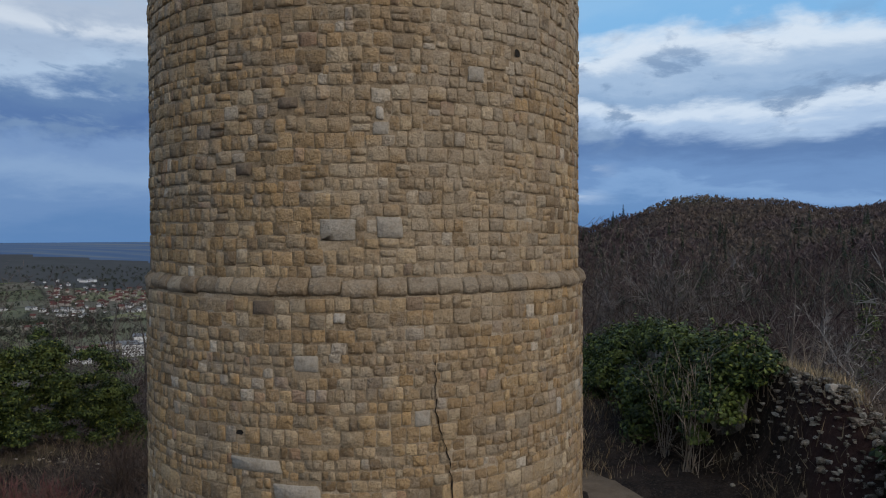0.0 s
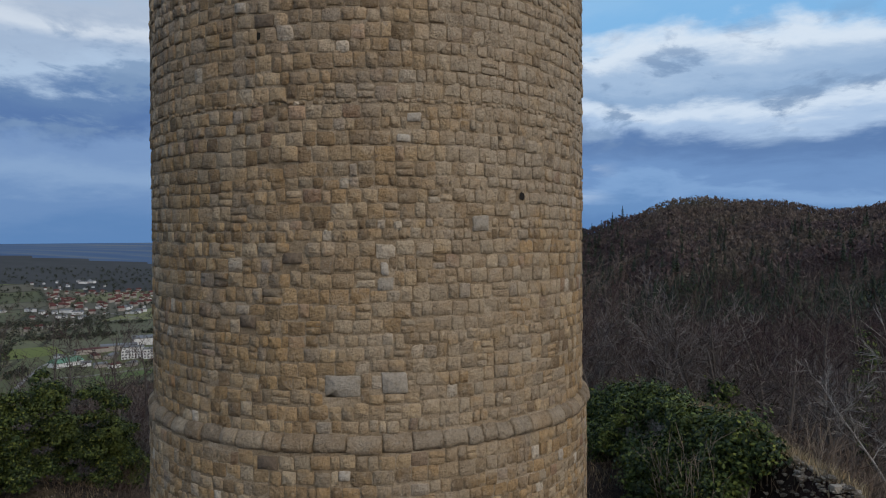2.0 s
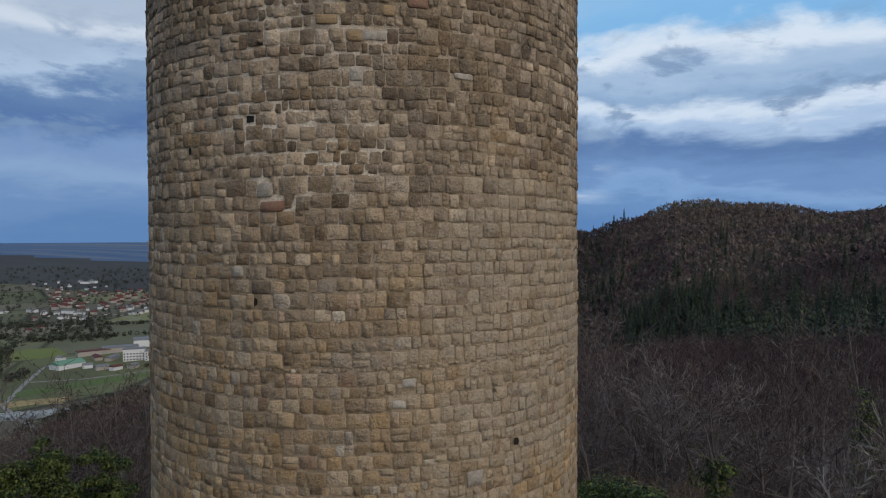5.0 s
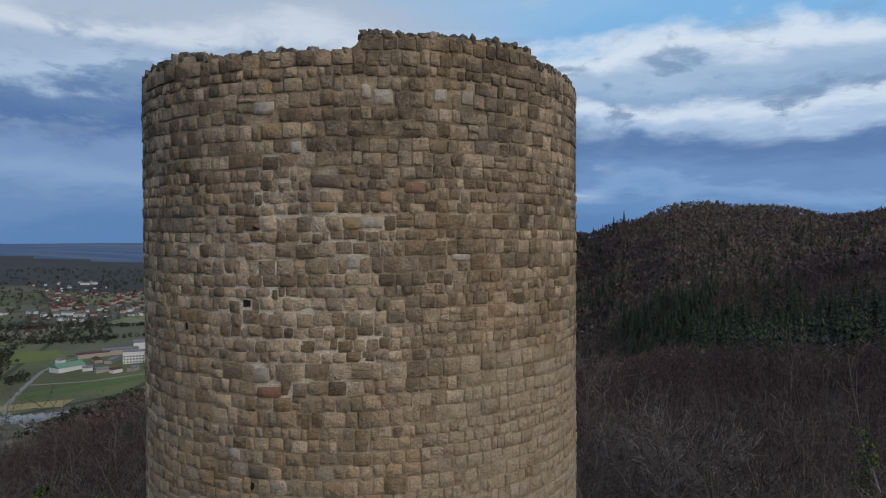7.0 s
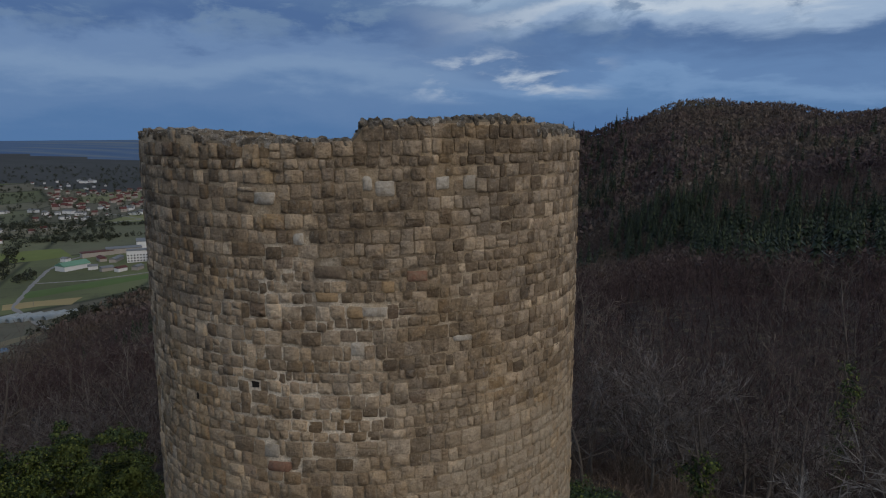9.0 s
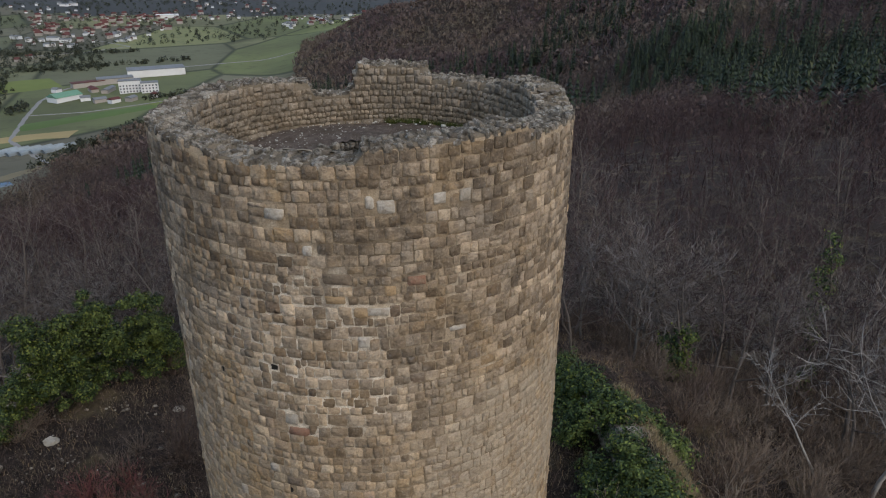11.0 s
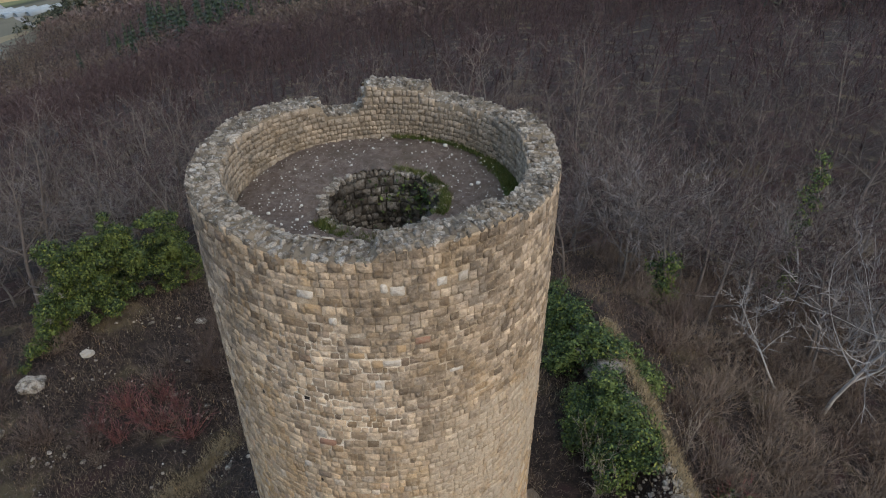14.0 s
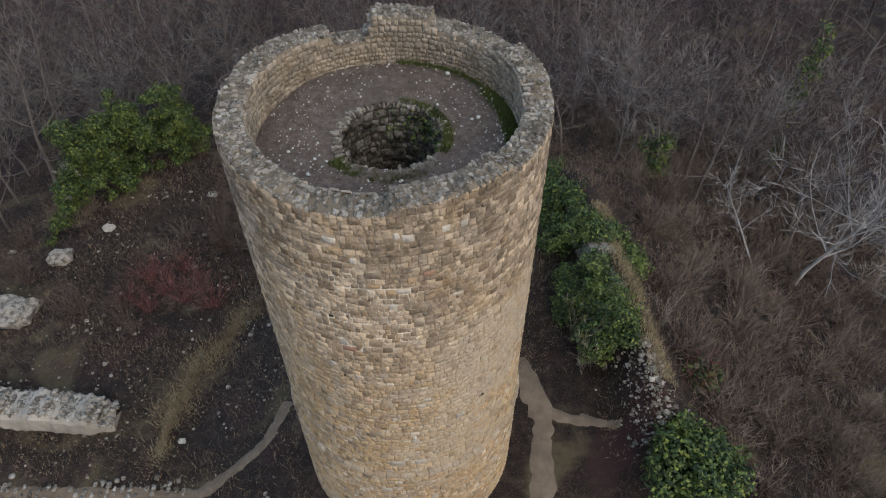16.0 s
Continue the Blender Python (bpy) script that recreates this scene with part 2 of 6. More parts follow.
def mortar_material(name="lime_mortar", inner=False):
    m = Mat(name, 0.95)
    p = m.position()
    c = m.ramp(m.noise(p, 1.6, 6, 0.65, 0.5), [(0.3, (0.20, 0.145, 0.09)), (0.45, (0.33, 0.25, 0.16)), (0.56, (0.42, 0.33, 0.225)), (0.7, (0.53, 0.44, 0.33))])
    if not inner:
        c = m.mix(m.math("MULTIPLY", patch(m, p, *REPOINTED), m.map(m.noise(p, 2.2, 4, 0.6), 0.36, 0.5)), c, (0.78, 0.68, 0.54))
        c = m.mix(m.map(m.noise(p, 0.7, 5, 0.6, 0.4), 0.60, 0.70, 0.0, 0.7), c, (0.52, 0.44, 0.33))
    z = m.math("ADD", m.sep(p, 2), m.math("MULTIPLY", m.noise(p, 0.35, 3), 7.0))
    soot = m.math("MULTIPLY", m.map(m.noise(p, 0.8, 6, 0.65, 0.8), 0.46, 0.7), m.map(z, 11.0, 22.0, 0.1, 0.8))
    c = m.mix(soot, c, (0.08, 0.062, 0.045))
    if inner:
        c = m.mix(0.75, c, (0.10, 0.085, 0.065))
    c = m.mix(m.map(m.noise(p, 40, 4, 0.7), 0.35, 0.75, 0, 0.6), c, (0.13, 0.10, 0.065))
    m.bump(m.noise(p, 18, 6, 0.7), 0.05, 0.9)
    return m.done(c)


def rubble_material(name, single, light=1.0):
    """Grey weathered rubble with lichen, for copings and ruined walls."""
    m = Mat(name, 0.95)
    p = m.position()
    rnd = m.own() if single else m.island()
    c = m.ramp(rnd, [(0, (0.13, 0.108, 0.085)), (0.3, (0.25, 0.215, 0.17)), (0.6, (0.33, 0.285, 0.23)), (0.85, (0.39, 0.345, 0.28)), (1, (0.48, 0.44, 0.38))])
    c = m.mix(m.map(m.noise(p, 2.6, 6, 0.65), 0.42, 0.62, 0, 0.85), c, (0.062, 0.052, 0.04))
    c = m.mix(m.map(m.noise(p, 9, 5, 0.7), 0.54, 0.64, 0, 0.8), c, (0.43 * light, 0.41 * light, 0.375 * light))
    c = m.mix(m.map(m.noise(p, 3.1, 4, 0.6), 0.6, 0.72, 0, 0.6), c, (0.085, 0.085, 0.032))
    c = m.mix(m.map(m.noise(p, 30, 4, 0.7), 0.4, 0.7, 0, 0.6), c, (0.05, 0.042, 0.033))
    m.bump(m.noise(p, 16, 7, 0.75), 0.08, 1.0)
    return m.done(c)


def ground_material():
    """Leaf litter, dry grass and earth near by; woods, fields and haze-blue plain far off come from the same sheet."""
    m = Mat("hillside_ground", 1.0)
    p = m.position()
    flat = m.scaled(p, (1, 1, 0.3))
    litter = m.ramp(m.noise(flat, 1.7, 8, 0.7), [(0.25, (0.007, 0.005, 0.004)), (0.5, (0.021, 0.014, 0.011)), (0.75, (0.065, 0.044, 0.032))])
    litter = m.mix(m.map(m.noise(flat, 11, 4, 0.7), 0.5, 0.75, 0, 0.7), litter, (0.12, 0.086, 0.06))
    grass = m.mix(m.noise(flat, 3, 5), (0.075, 0.062, 0.03), (0.17, 0.13, 0.075))
    near = m.mix(m.map(m.noise(flat, 0.22, 5, 0.6), 0.52, 0.66, 0, 0.65), litter, grass)
    near = m.mix(m.map(m.noise(flat, 0.16, 4, 0.6, 0.5), 0.55, 0.68, 0, 0.7), near, (0.05, 0.023, 0.022))
    m.bump(m.noise(flat, 3.5, 8, 0.75), 0.35, 0.9)
    return m.done(near)


def field_material():
    """Valley floor: meadows, ploughed strips, vineyards and the far plain."""
    m = Mat("valley_fields", 1.0)
    p = m.position()
    cell = m.scaled(p, (0.0045, 0.0026, 0.0))
    f = m.n.new("ShaderNodeTexVoronoi")
    f.inputs["Scale"].default_value = 1.0
    m.l.new(cell, f.inputs["Vector"])
    pick = m.sep(f.outputs["Color"], 0)
    c = m.ramp(pick, [(0.0, (0.10, 0.108, 0.052)), (0.3, (0.165, 0.185, 0.062)), (0.45, (0.16, 0.145, 0.092)), (0.6, (0.105, 0.096, 0.07)), (0.8, (0.12, 0.13, 0.064)), (1.0, (0.175, 0.15, 0.11))])
    c = m.mix(m.map(m.noise(p, 0.004, 5, 0.6), 0.4, 0.65, 0, 0.5), c, (0.05, 0.052, 0.03))
    c = m.mix(m.map(m.noise(p, 0.05, 5, 0.7), 0.5, 0.75, 0, 0.5), c, (0.04, 0.042, 0.028))
    # thin hedges and tracks
    e = m.voronoi(cell, 1.0, "Distance", "DISTANCE_TO_EDGE")
    c = m.mix(m.map(e, 0.0, 0.03, 0.8, 0.0), c, (0.022, 0.026, 0.014))
    return m.done(c)


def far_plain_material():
    """The river plain ten kilometres off: strips of dark woods and paler fields, haze painted in as blue."""
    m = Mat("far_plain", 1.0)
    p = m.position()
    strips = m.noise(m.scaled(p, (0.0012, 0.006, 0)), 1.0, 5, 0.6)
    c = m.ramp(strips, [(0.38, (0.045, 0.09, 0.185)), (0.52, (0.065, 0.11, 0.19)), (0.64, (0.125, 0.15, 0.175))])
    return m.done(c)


def plain_material(name, color, var=0.3, scale=6.0, rough=0.9, bump=0.02, metal=0.0):
    m = Mat(name, rough)
    m.b.inputs["Metallic"].default_value = metal
    p = m.position()
    dk = tuple(c * (1 - var) for c in color)
    lt = tuple(min(1, c * (1 + var * 0.6)) for c in color)
    c = m.mix(m.noise(p, scale, 6, 0.65), dk, lt)
    c = m.mix(m.map(m.noise(p, scale * 0.17, 3), 0.4, 0.7, 0, 0.5), c, dk)
    if bump:
        m.bump(m.noise(p, scale * 3, 5, 0.7), bump)
    return m.done(c)


def twig_material(name, a, b, c):
    """Bare wood; every tree or bush takes a tone of its own."""
    m = Mat(name, 0.95)
    p = m.position()
    k = m.ramp(m.noise(p, 0.11, 4, 0.7), [(0.25, a), (0.5, b), (0.75, c)])
    k = m.mix(m.math("MULTIPLY", m.island(), 0.7), k, tuple(x * 0.45 for x in a))
    return m.done(k)


def far_woods_material(name, g):
    """Leafless woods seen from afar: purple-brown, olive and russet stands, olive also painting sunlit patches; g
    scales brightness.
    """
    m = Mat(name, 1.0)
    p = m.position()
    stand = m.noise(p, 0.007, 5, 0.6, 0.4)
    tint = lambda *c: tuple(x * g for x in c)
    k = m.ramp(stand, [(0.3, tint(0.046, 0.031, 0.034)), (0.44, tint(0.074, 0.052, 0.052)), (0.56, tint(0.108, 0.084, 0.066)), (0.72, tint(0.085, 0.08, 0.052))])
    k = m.mix(m.math("MULTIPLY", m.island(), 0.6), k, tint(0.024, 0.018, 0.019))
    k = m.mix(m.map(m.noise(p, 0.09, 3), 0.5, 0.7, 0, 0.5), k, tint(0.125, 0.104, 0.092))
    return m.done(k)


def leaf_material(name, a, b, c):
    m = Mat(name, 0.55)
    m.b.inputs["Specular IOR Level"].default_value = 0.22
    k = m.ramp(m.island(), [(0.0, a), (0.55, b), (0.9, c), (1.0, (c[0] * 1.5, c[1] * 1.25, c[2]))])
    p = m.position()
    # patches of the bright tone c put top light on foliage into the colour
    k = m.mix(m.map(m.noise(p, 0.7, 3), 0.5, 0.68, 0, 0.65), k, c)
    k = m.mix(m.map(m.noise(p, 0.9, 3, 0.5, 0.3), 0.42, 0.28, 0, 0.7), k, tuple(x * 0.5 for x in a))
    return m.done(k)


STONE = stone_material("sandstone_blocks", False)
STONE_ONE = stone_material("sandstone_block", True)
MORTAR = mortar_material()
INNER_MORTAR = mortar_material("damp_inner_mortar", True)
INNER_STONE = stone_material("greyed_parapet_stone", False, 0.62)
RUBBLE = rubble_material("weathered_rubble", False)
MOULDING = stone_material("grey_moulding_stone", True, 0.42)
RUBBLE_ONE = rubble_material("weathered_rubble_stone", True)
GROUND = ground_material()
FIELD = field_material()
# vineyard hills; the grey-blue of distant haze is mixed into their colour
HAZY_VINES = plain_material("bare_vineyards", (0.048, 0.05, 0.05), 0.45, 0.012, 1.0, 0)
HAZY_PLAIN = far_plain_material()
TWIG = twig_material("bare_twigs", (0.034, 0.021, 0.022), (0.064, 0.041, 0.041), (0.14, 0.10, 0.094))
BARK = plain_material("grey_bark", (0.12, 0.102, 0.09), 0.5, 5)
PALE_BARK = plain_material("pale_bark", (0.30, 0.28, 0.26), 0.45, 4)
IVY = leaf_material("ivy_leaves", (0.010, 0.021, 0.008), (0.030, 0.052, 0.016), (0.105, 0.135, 0.030))
CONIFER = leaf_material("conifer_needles", (0.007, 0.013, 0.008), (0.014, 0.024, 0.013), (0.034, 0.047, 0.022))
DRY = leaf_material("dry_stalks", (0.10, 0.07, 0.045), (0.16, 0.12, 0.075), (0.24, 0.19, 0.12))
RED_TWIG = leaf_material("red_stems", (0.09, 0.03, 0.03), (0.13, 0.046, 0.044), (0.17, 0.08, 0.065))

# ---------------------------------------------------------------- helpers for meshes
rng = np.random.default_rng(7)


def mesh_from(name, verts, faces, material, smooth=False):
    """A mesh from an array of places and an array of corner indices (all faces with the same number of corners)."""
    verts, faces = np.asarray(verts, float), np.asarray(faces, int)
    me = bpy.data.meshes.new(name)
    me.vertices.add(len(verts))
    me.vertices.foreach_set("co", verts.ravel())
    k = faces.shape[1]
    me.loops.add(faces.size)
    me.loops.foreach_set("vertex_index", faces.ravel())
    me.polygons.add(len(faces))
    me.polygons.foreach_set("loop_start", np.arange(len(faces)) * k)
    me.polygons.foreach_set("use_smooth", np.full(len(faces), smooth))
    me.materials.append(material)
    me.update(calc_edges=True)
    return me


def part(name, data, parent, label="", kind=""):
    """Links a mesh as one part under a thing or a part."""
    ob = new(name, data)
    ob.parent = parent
    return tagged(ob, label, kind=kind)


def thing(name, label, category, group="", kind="", at=(0, 0, 0), data=None):
    ob = new(name, data)
    ob.location = at
    return tagged(ob, label, category, group, kind)


def bm_mesh(name, bm, material, smooth=False):
    me = bpy.data.meshes.new(name)
    bm.normal_update()
    bm.to_mesh(me)
    bm.free()
    for f in me.polygons:
        f.use_smooth = smooth
    me.materials.append(material)
    return me


def step(a, b, x):
    t = np.clip((x - a) / (b - a), 0, 1)
    return t * t * (3 - 2 * t)


def wave(x, y, s, seed):
    """Cheap smooth unevenness between -1 and 1."""
    r = np.random.default_rng(seed)
    out = 0
    for k in range(6):
        a, f, ph = r.uniform(0, 6.28), r.uniform(0.5, 1.6) / s, r.uniform(0, 6.28)
        out = out + np.sin((x * np.cos(a) + y * np.sin(a)) * f * 6.28 + ph)
    return out / 6


# ---------------------------------------------------------------- the lie of the land
FAR_D = np.array([60, 120, 250, 450, 650, 900, 1100, 1500, 2100, 2700, 3400, 4900.0])
FAR_AZ = np.array([-180, -120, -60, -34, -15, -3, 2, 8, 12, 15, 19.5, 25, 30.5, 34, 50, 90, 180.0])
FAR_Z = np.array([
    [-10, -14, -22, -35, -45, -40, -20, 0, -30, -60, -60, -40],
    [-16, -30, -62, -110, -140, -148, -148, -145, -140, -120, -90, -30],
    [-18, -33, -72, -130, -149, -150, -150, -148, -138, -85, -40, -26],
    [-18, -33, -72, -130, -149, -150, -150, -148, -140, -92, -52, -26],
    [-17, -31, -60, -104, -140, -141, -148, -148, -142, -112, -95, -26],
    [-16, -28, -54, -94, -124, -104, -66, -120, -142, -125, -100, -26],
    [-15, -26, -51, -90, -120, -92, -17, -80, -140, -125, -100, -26],
    [-14, -24, -47, -86, -108, -60, 15, -40, -130, -125, -100, -26],
    [-14, -23, -44, -80, -90, -45, 16, -40, -120, -120, -100, -26],
    [-13, -22, -42, -70, -66, -18, 32, -20, -110, -120, -100, -26],
    [-13, -21, -38, -56, -34, 6, 55, 0, -100, -120, -100, -26],
    [-12, -19, -35, -50, -24, 14, 51, 5, -100, -120, -100, -26],
    [-11, -18, -33, -45, -14, 12, 33, 10, -100, -120, -100, -26],
    [-11, -17, -31, -40, -8, 20, 47, 20, -90, -110, -100, -26],
    [-11, -15, -26, -30, 0, 40, 80, 40, -60, -100, -100, -26],
    [-10, -14, -22, -30, -10, 10, 30, 20, -40, -80, -80, -30],
    [-10, -14, -22, -35, -45, -40, -20, 0, -30, -60, -60, -40]], float)


def far_height(x, y):
    d, a = np.hypot(x, y), np.degrees(np.arctan2(x, y))
    i = np.clip(np.searchsorted(FAR_AZ, a) - 1, 0, len(FAR_AZ) - 2)
    j = np.clip(np.searchsorted(FAR_D, d) - 1, 0, len(FAR_D) - 2)
    u = np.clip((a - FAR_AZ[i]) / (FAR_AZ[i + 1] - FAR_AZ[i]), 0, 1)
    v = np.clip((d - FAR_D[j]) / (FAR_D[j + 1] - FAR_D[j]), 0, 1)
    u, v = u * u * (3 - 2 * u), v
    z = (FAR_Z[i, j] * (1 - u) + FAR_Z[i + 1, j] * u) * (1 - v) + (FAR_Z[i, j + 1] * (1 - u) + FAR_Z[i + 1, j + 1] * u) * v
    rough = step(60, 300, d) * (1 - step(1500, 2500, d))
    flat = step(-125, -147, z)
    return z + rough * (1 - flat) * (7 * wave(x, y, 260, 3) + 2.5 * wave(x, y, 90, 4))


def near_height(x, y):
    # tower terrace, falling to a lower yard on the west and to woods all round
    z = -0.6 - 5.4 * step(3.5, 13.5, -x + 0.12 * np.abs(y)) - 0.09 * np.maximum(-x - 14, 0)
    z = z - 0.32 * np.maximum(y - 16, 0) * step(14, 24, y) * (1 - 0.55 * step(0, -20, x))
    z = z - 0.42 * np.maximum(x - 12.5, 0) * step(11, 16, x)
    # bank of the ruined enclosing wall east of the tower
    crest = 11.3 - 0.10 * y
    bank = np.exp(-((x - crest) / np.where(x < crest, 1.0, 1.9)) ** 2) * step(23.0, 15.0, y) * step(-2.5, 1.8, y)
    z = z + 3.0 * bank - 0.09 * np.maximum(y - 6, 0) * bank
    # knoll under the western thicket
    z = z + 3.0 * np.exp(-(((x + 23) / 4.5) ** 2 + ((y - 26) / 6.0) ** 2))
    z = z + 0.16 * wave(x, y, 5.0, 11) + 0.25 * wave(x, y, 14.0, 12)
    return z


def height(x, y):
    x, y = np.asarray(x, float), np.asarray(y, float)
    d = np.hypot(x, y)
    k = step(26, 75, d)
    return near_height(np.clip(x, -60, 60), np.clip(y, -60, 60)) * (1 - k) + far_height(x, y) * k


WOOD_EDGE_Y = [250, 443, 507, 600, 652, 732, 832, 900, 1250]
WOOD_EDGE_X = [-300, -309, -315, -328, -313, -273, -205, -165, -60]


def wood_edge(x, y):
    """Where the woods of the castle hill end on the valley floor."""
    return np.interp(y, WOOD_EDGE_Y, WOOD_EDGE_X) + 9 * wave(x, y, 60, 6)


def build_ground():
    az = np.radians(np.concatenate([np.arange(-180, -50, 4.0), np.arange(-50, 50, 0.4), np.arange(50, 180, 4.0)]))
    d = np.concatenate([np.linspace(0.4, 30, 75), np.geomspace(30.6, 4900, 150)])
    A, D = np.meshgrid(az, d)
    X, Y = D * np.sin(A), D * np.cos(A)
    Z = height(X, Y)
    n = len(az)
    v = np.stack([X, Y, Z], -1).reshape(-1, 3)
    i, j = np.meshgrid(np.arange(len(d) - 1), np.arange(n), indexing="ij")
    i, j = i.ravel(), j.ravel()
    f = np.stack([i * n + j, (i + 1) * n + j, (i + 1) * n + (j + 1) % n, i * n + (j + 1) % n], -1)[:, ::-1]
    me = mesh_from("ground", v, f, GROUND, True)
    me.materials.append(FIELD)
    me.materials.append(HAZY_PLAIN)
    me.materials.append(HAZY_VINES)
    c = v[f].mean(1)
    west = c[:, 0] < wood_edge(c[:, 0], c[:, 1])
    valley = (((c[:, 2] < -136) & west) | (c[:, 1] > 1750) | ((c[:, 1] > 1250) & (c[:, 0] < -0.02 * c[:, 1]))) & (c[:, 1] > 300)
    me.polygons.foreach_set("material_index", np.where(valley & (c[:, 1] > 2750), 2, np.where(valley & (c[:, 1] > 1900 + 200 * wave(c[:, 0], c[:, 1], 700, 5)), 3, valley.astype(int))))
    tagged(new("ground", me), "brown wooded hillside falling to green valley fields and a blue plain", "ground", kind="structure")


build_ground()

# ---------------------------------------------------------------- the tower
RADIUS, INNER, FLOOR_Z, BASE_Z, RING_Z = 4.5, 3.72, 17.3, -2.5, 5.2
RIM = np.array([(-180, 18.83), (-171, 18.83), (-170, 18.35), (-166, 18.06), (-152, 18.08), (-150.5, 18.45), (-126, 18.62), (-105, 18.60), (-85, 18.54),
                (-60, 18.64), (-40, 18.65), (-31.5, 18.63), (-28, 18.51), (-10, 18.50), (4.0, 18.48), (5.2, 18.77), (20, 18.80), (46, 18.86), (47, 18.67),
                (70, 18.6), (88, 18.45), (97, 18.66), (101, 18.78), (121, 18.77), (125, 18.52), (163, 18.52), (164, 18.81), (180, 18.83)])


def rim(phi):
    a = (np.degrees(phi) + 180) % 360 - 180
    return np.interp(a, RIM[:, 0], RIM[:, 1])


def on_tower(phi, r, z):
    phi, r, z = np.broadcast_arrays(phi, r, z)
    return np.stack([r * np.sin(phi), -r * np.cos(phi), z], -1)


def lathe(name, profile, n, material, wobble=0.0, top=None):
    """A turned shell from (radius, height) rings; top: rings from that index on follow the uneven crown."""
    phi = np.linspace(-np.pi, np.pi, n, endpoint=False)
    rows = []
    for k, (r, z) in enumerate(profile):
        zz = np.full(n, float(z))
        if top and k in top:
            zz = rim(phi) + z
        rows.append(on_tower(phi, r + wobble * rng.uniform(-1, 1, n), zz))
    v = np.concatenate(rows)
    i, j = np.meshgrid(np.arange(len(profile) - 1), np.arange(n), indexing="ij")
    i, j = i.ravel(), j.ravel()
    f = np.stack([i * n + j, i * n + (j + 1) % n, (i + 1) * n + (j + 1) % n, (i + 1) * n + j], -1)
    return mesh_from(name, v, f, material, True)


tower = thing("stone_tower", "tall round tower of ochre and grey sandstone with a broken crown", "tower", kind="")

K = 12   # corners of a stone's outline


def stones(phi, z, w, h, r, proud=0.005, rough=0.009, inward=False, seed=1, deep=0.05):
    """Rounded blocks on a cylinder: middles, widths, heights; returns places and triangles, block after block."""
    q = np.random.default_rng(seed)
    n = len(phi)
    # two points at each corner and one in the middle of each side; the corners are cut by a worn radius
    cut = q.uniform(0.008, 0.026, (n, 4)) * q.choice([0.6, 1.0, 1.7], (n, 4))
    cx, cz = np.clip(cut / (w[:, None] / 2), 0.03, 0.5), np.clip(cut / (h[:, None] / 2), 0.03, 0.5)
    one, nil = np.ones(n), np.zeros(n)
    ux = np.stack([one, one, 1 - cx[:, 0], nil, cx[:, 1] - 1, -one, -one, -one, cx[:, 2] - 1, nil, 1 - cx[:, 3], one], -1)
    uz = np.stack([nil, 1 - cz[:, 0], one, one, one, 1 - cz[:, 1], nil, cz[:, 2] - 1, -one, -one, -one, cz[:, 3] - 1], -1)
    ux = ux + uz * q.uniform(-0.07, 0.07, (n, 1)) + q.normal(0, 0.02, (n, K))
    uz = uz + ux * q.uniform(-0.08, 0.08, (n, 1)) + q.normal(0, 0.03, (n, K))
    hw, hh = w[:, None] / 2, h[:, None] / 2
    out = proud + np.abs(q.normal(0, rough, (n, 1)))
    tx, tz = q.normal(0, 0.006, (n, 1)), q.normal(0, 0.006, (n, 1))
    sign = -1.0 if inward else 1.0
    rings = []
    for shrink, lift in ((1.0, -deep), (1.0, 0.2), (0.92, 1.0)):
        rr = np.full((n, K), lift) if lift < 0 else out * lift + tx * ux + tz * uz + q.normal(0, 0.0025, (n, K))
        sx, sz = ux * (hw - (1 - shrink) * np.minimum(hw, hh)), uz * (hh - (1 - shrink) * np.minimum(hw, hh))
        rings.append(on_tower(phi[:, None] + sx / r, r + sign * rr, z[:, None] + sz))
    mid = on_tower(phi, r + sign * (out[:, 0] * 1.0 + q.normal(0, 0.004, n)), z)[:, None]
    v = np.concatenate(rings + [mid], 1)            # n, 3K+1, 3
    a = np.arange(K)
    b = (a + 1) % K
    f = []
    for o in (0, K):
        f += [np.stack([o + a, o + b, o + K + b], -1), np.stack([o + a, o + K + b, o + K + a], -1)]
    f.append(np.stack([2 * K + a, 2 * K + b, np.full(K, 3 * K)], -1))
    f = np.concatenate(f)
    if inward:
        f = f[:, ::-1]
    return v, f


def joined(name, v, f, material, smooth=True):
    n, k = v.shape[:2]
    return mesh_from(name, v.reshape(-1, 3), (f[None] + (np.arange(n) * k)[:, None, None]).reshape(-1, 3), material, smooth)


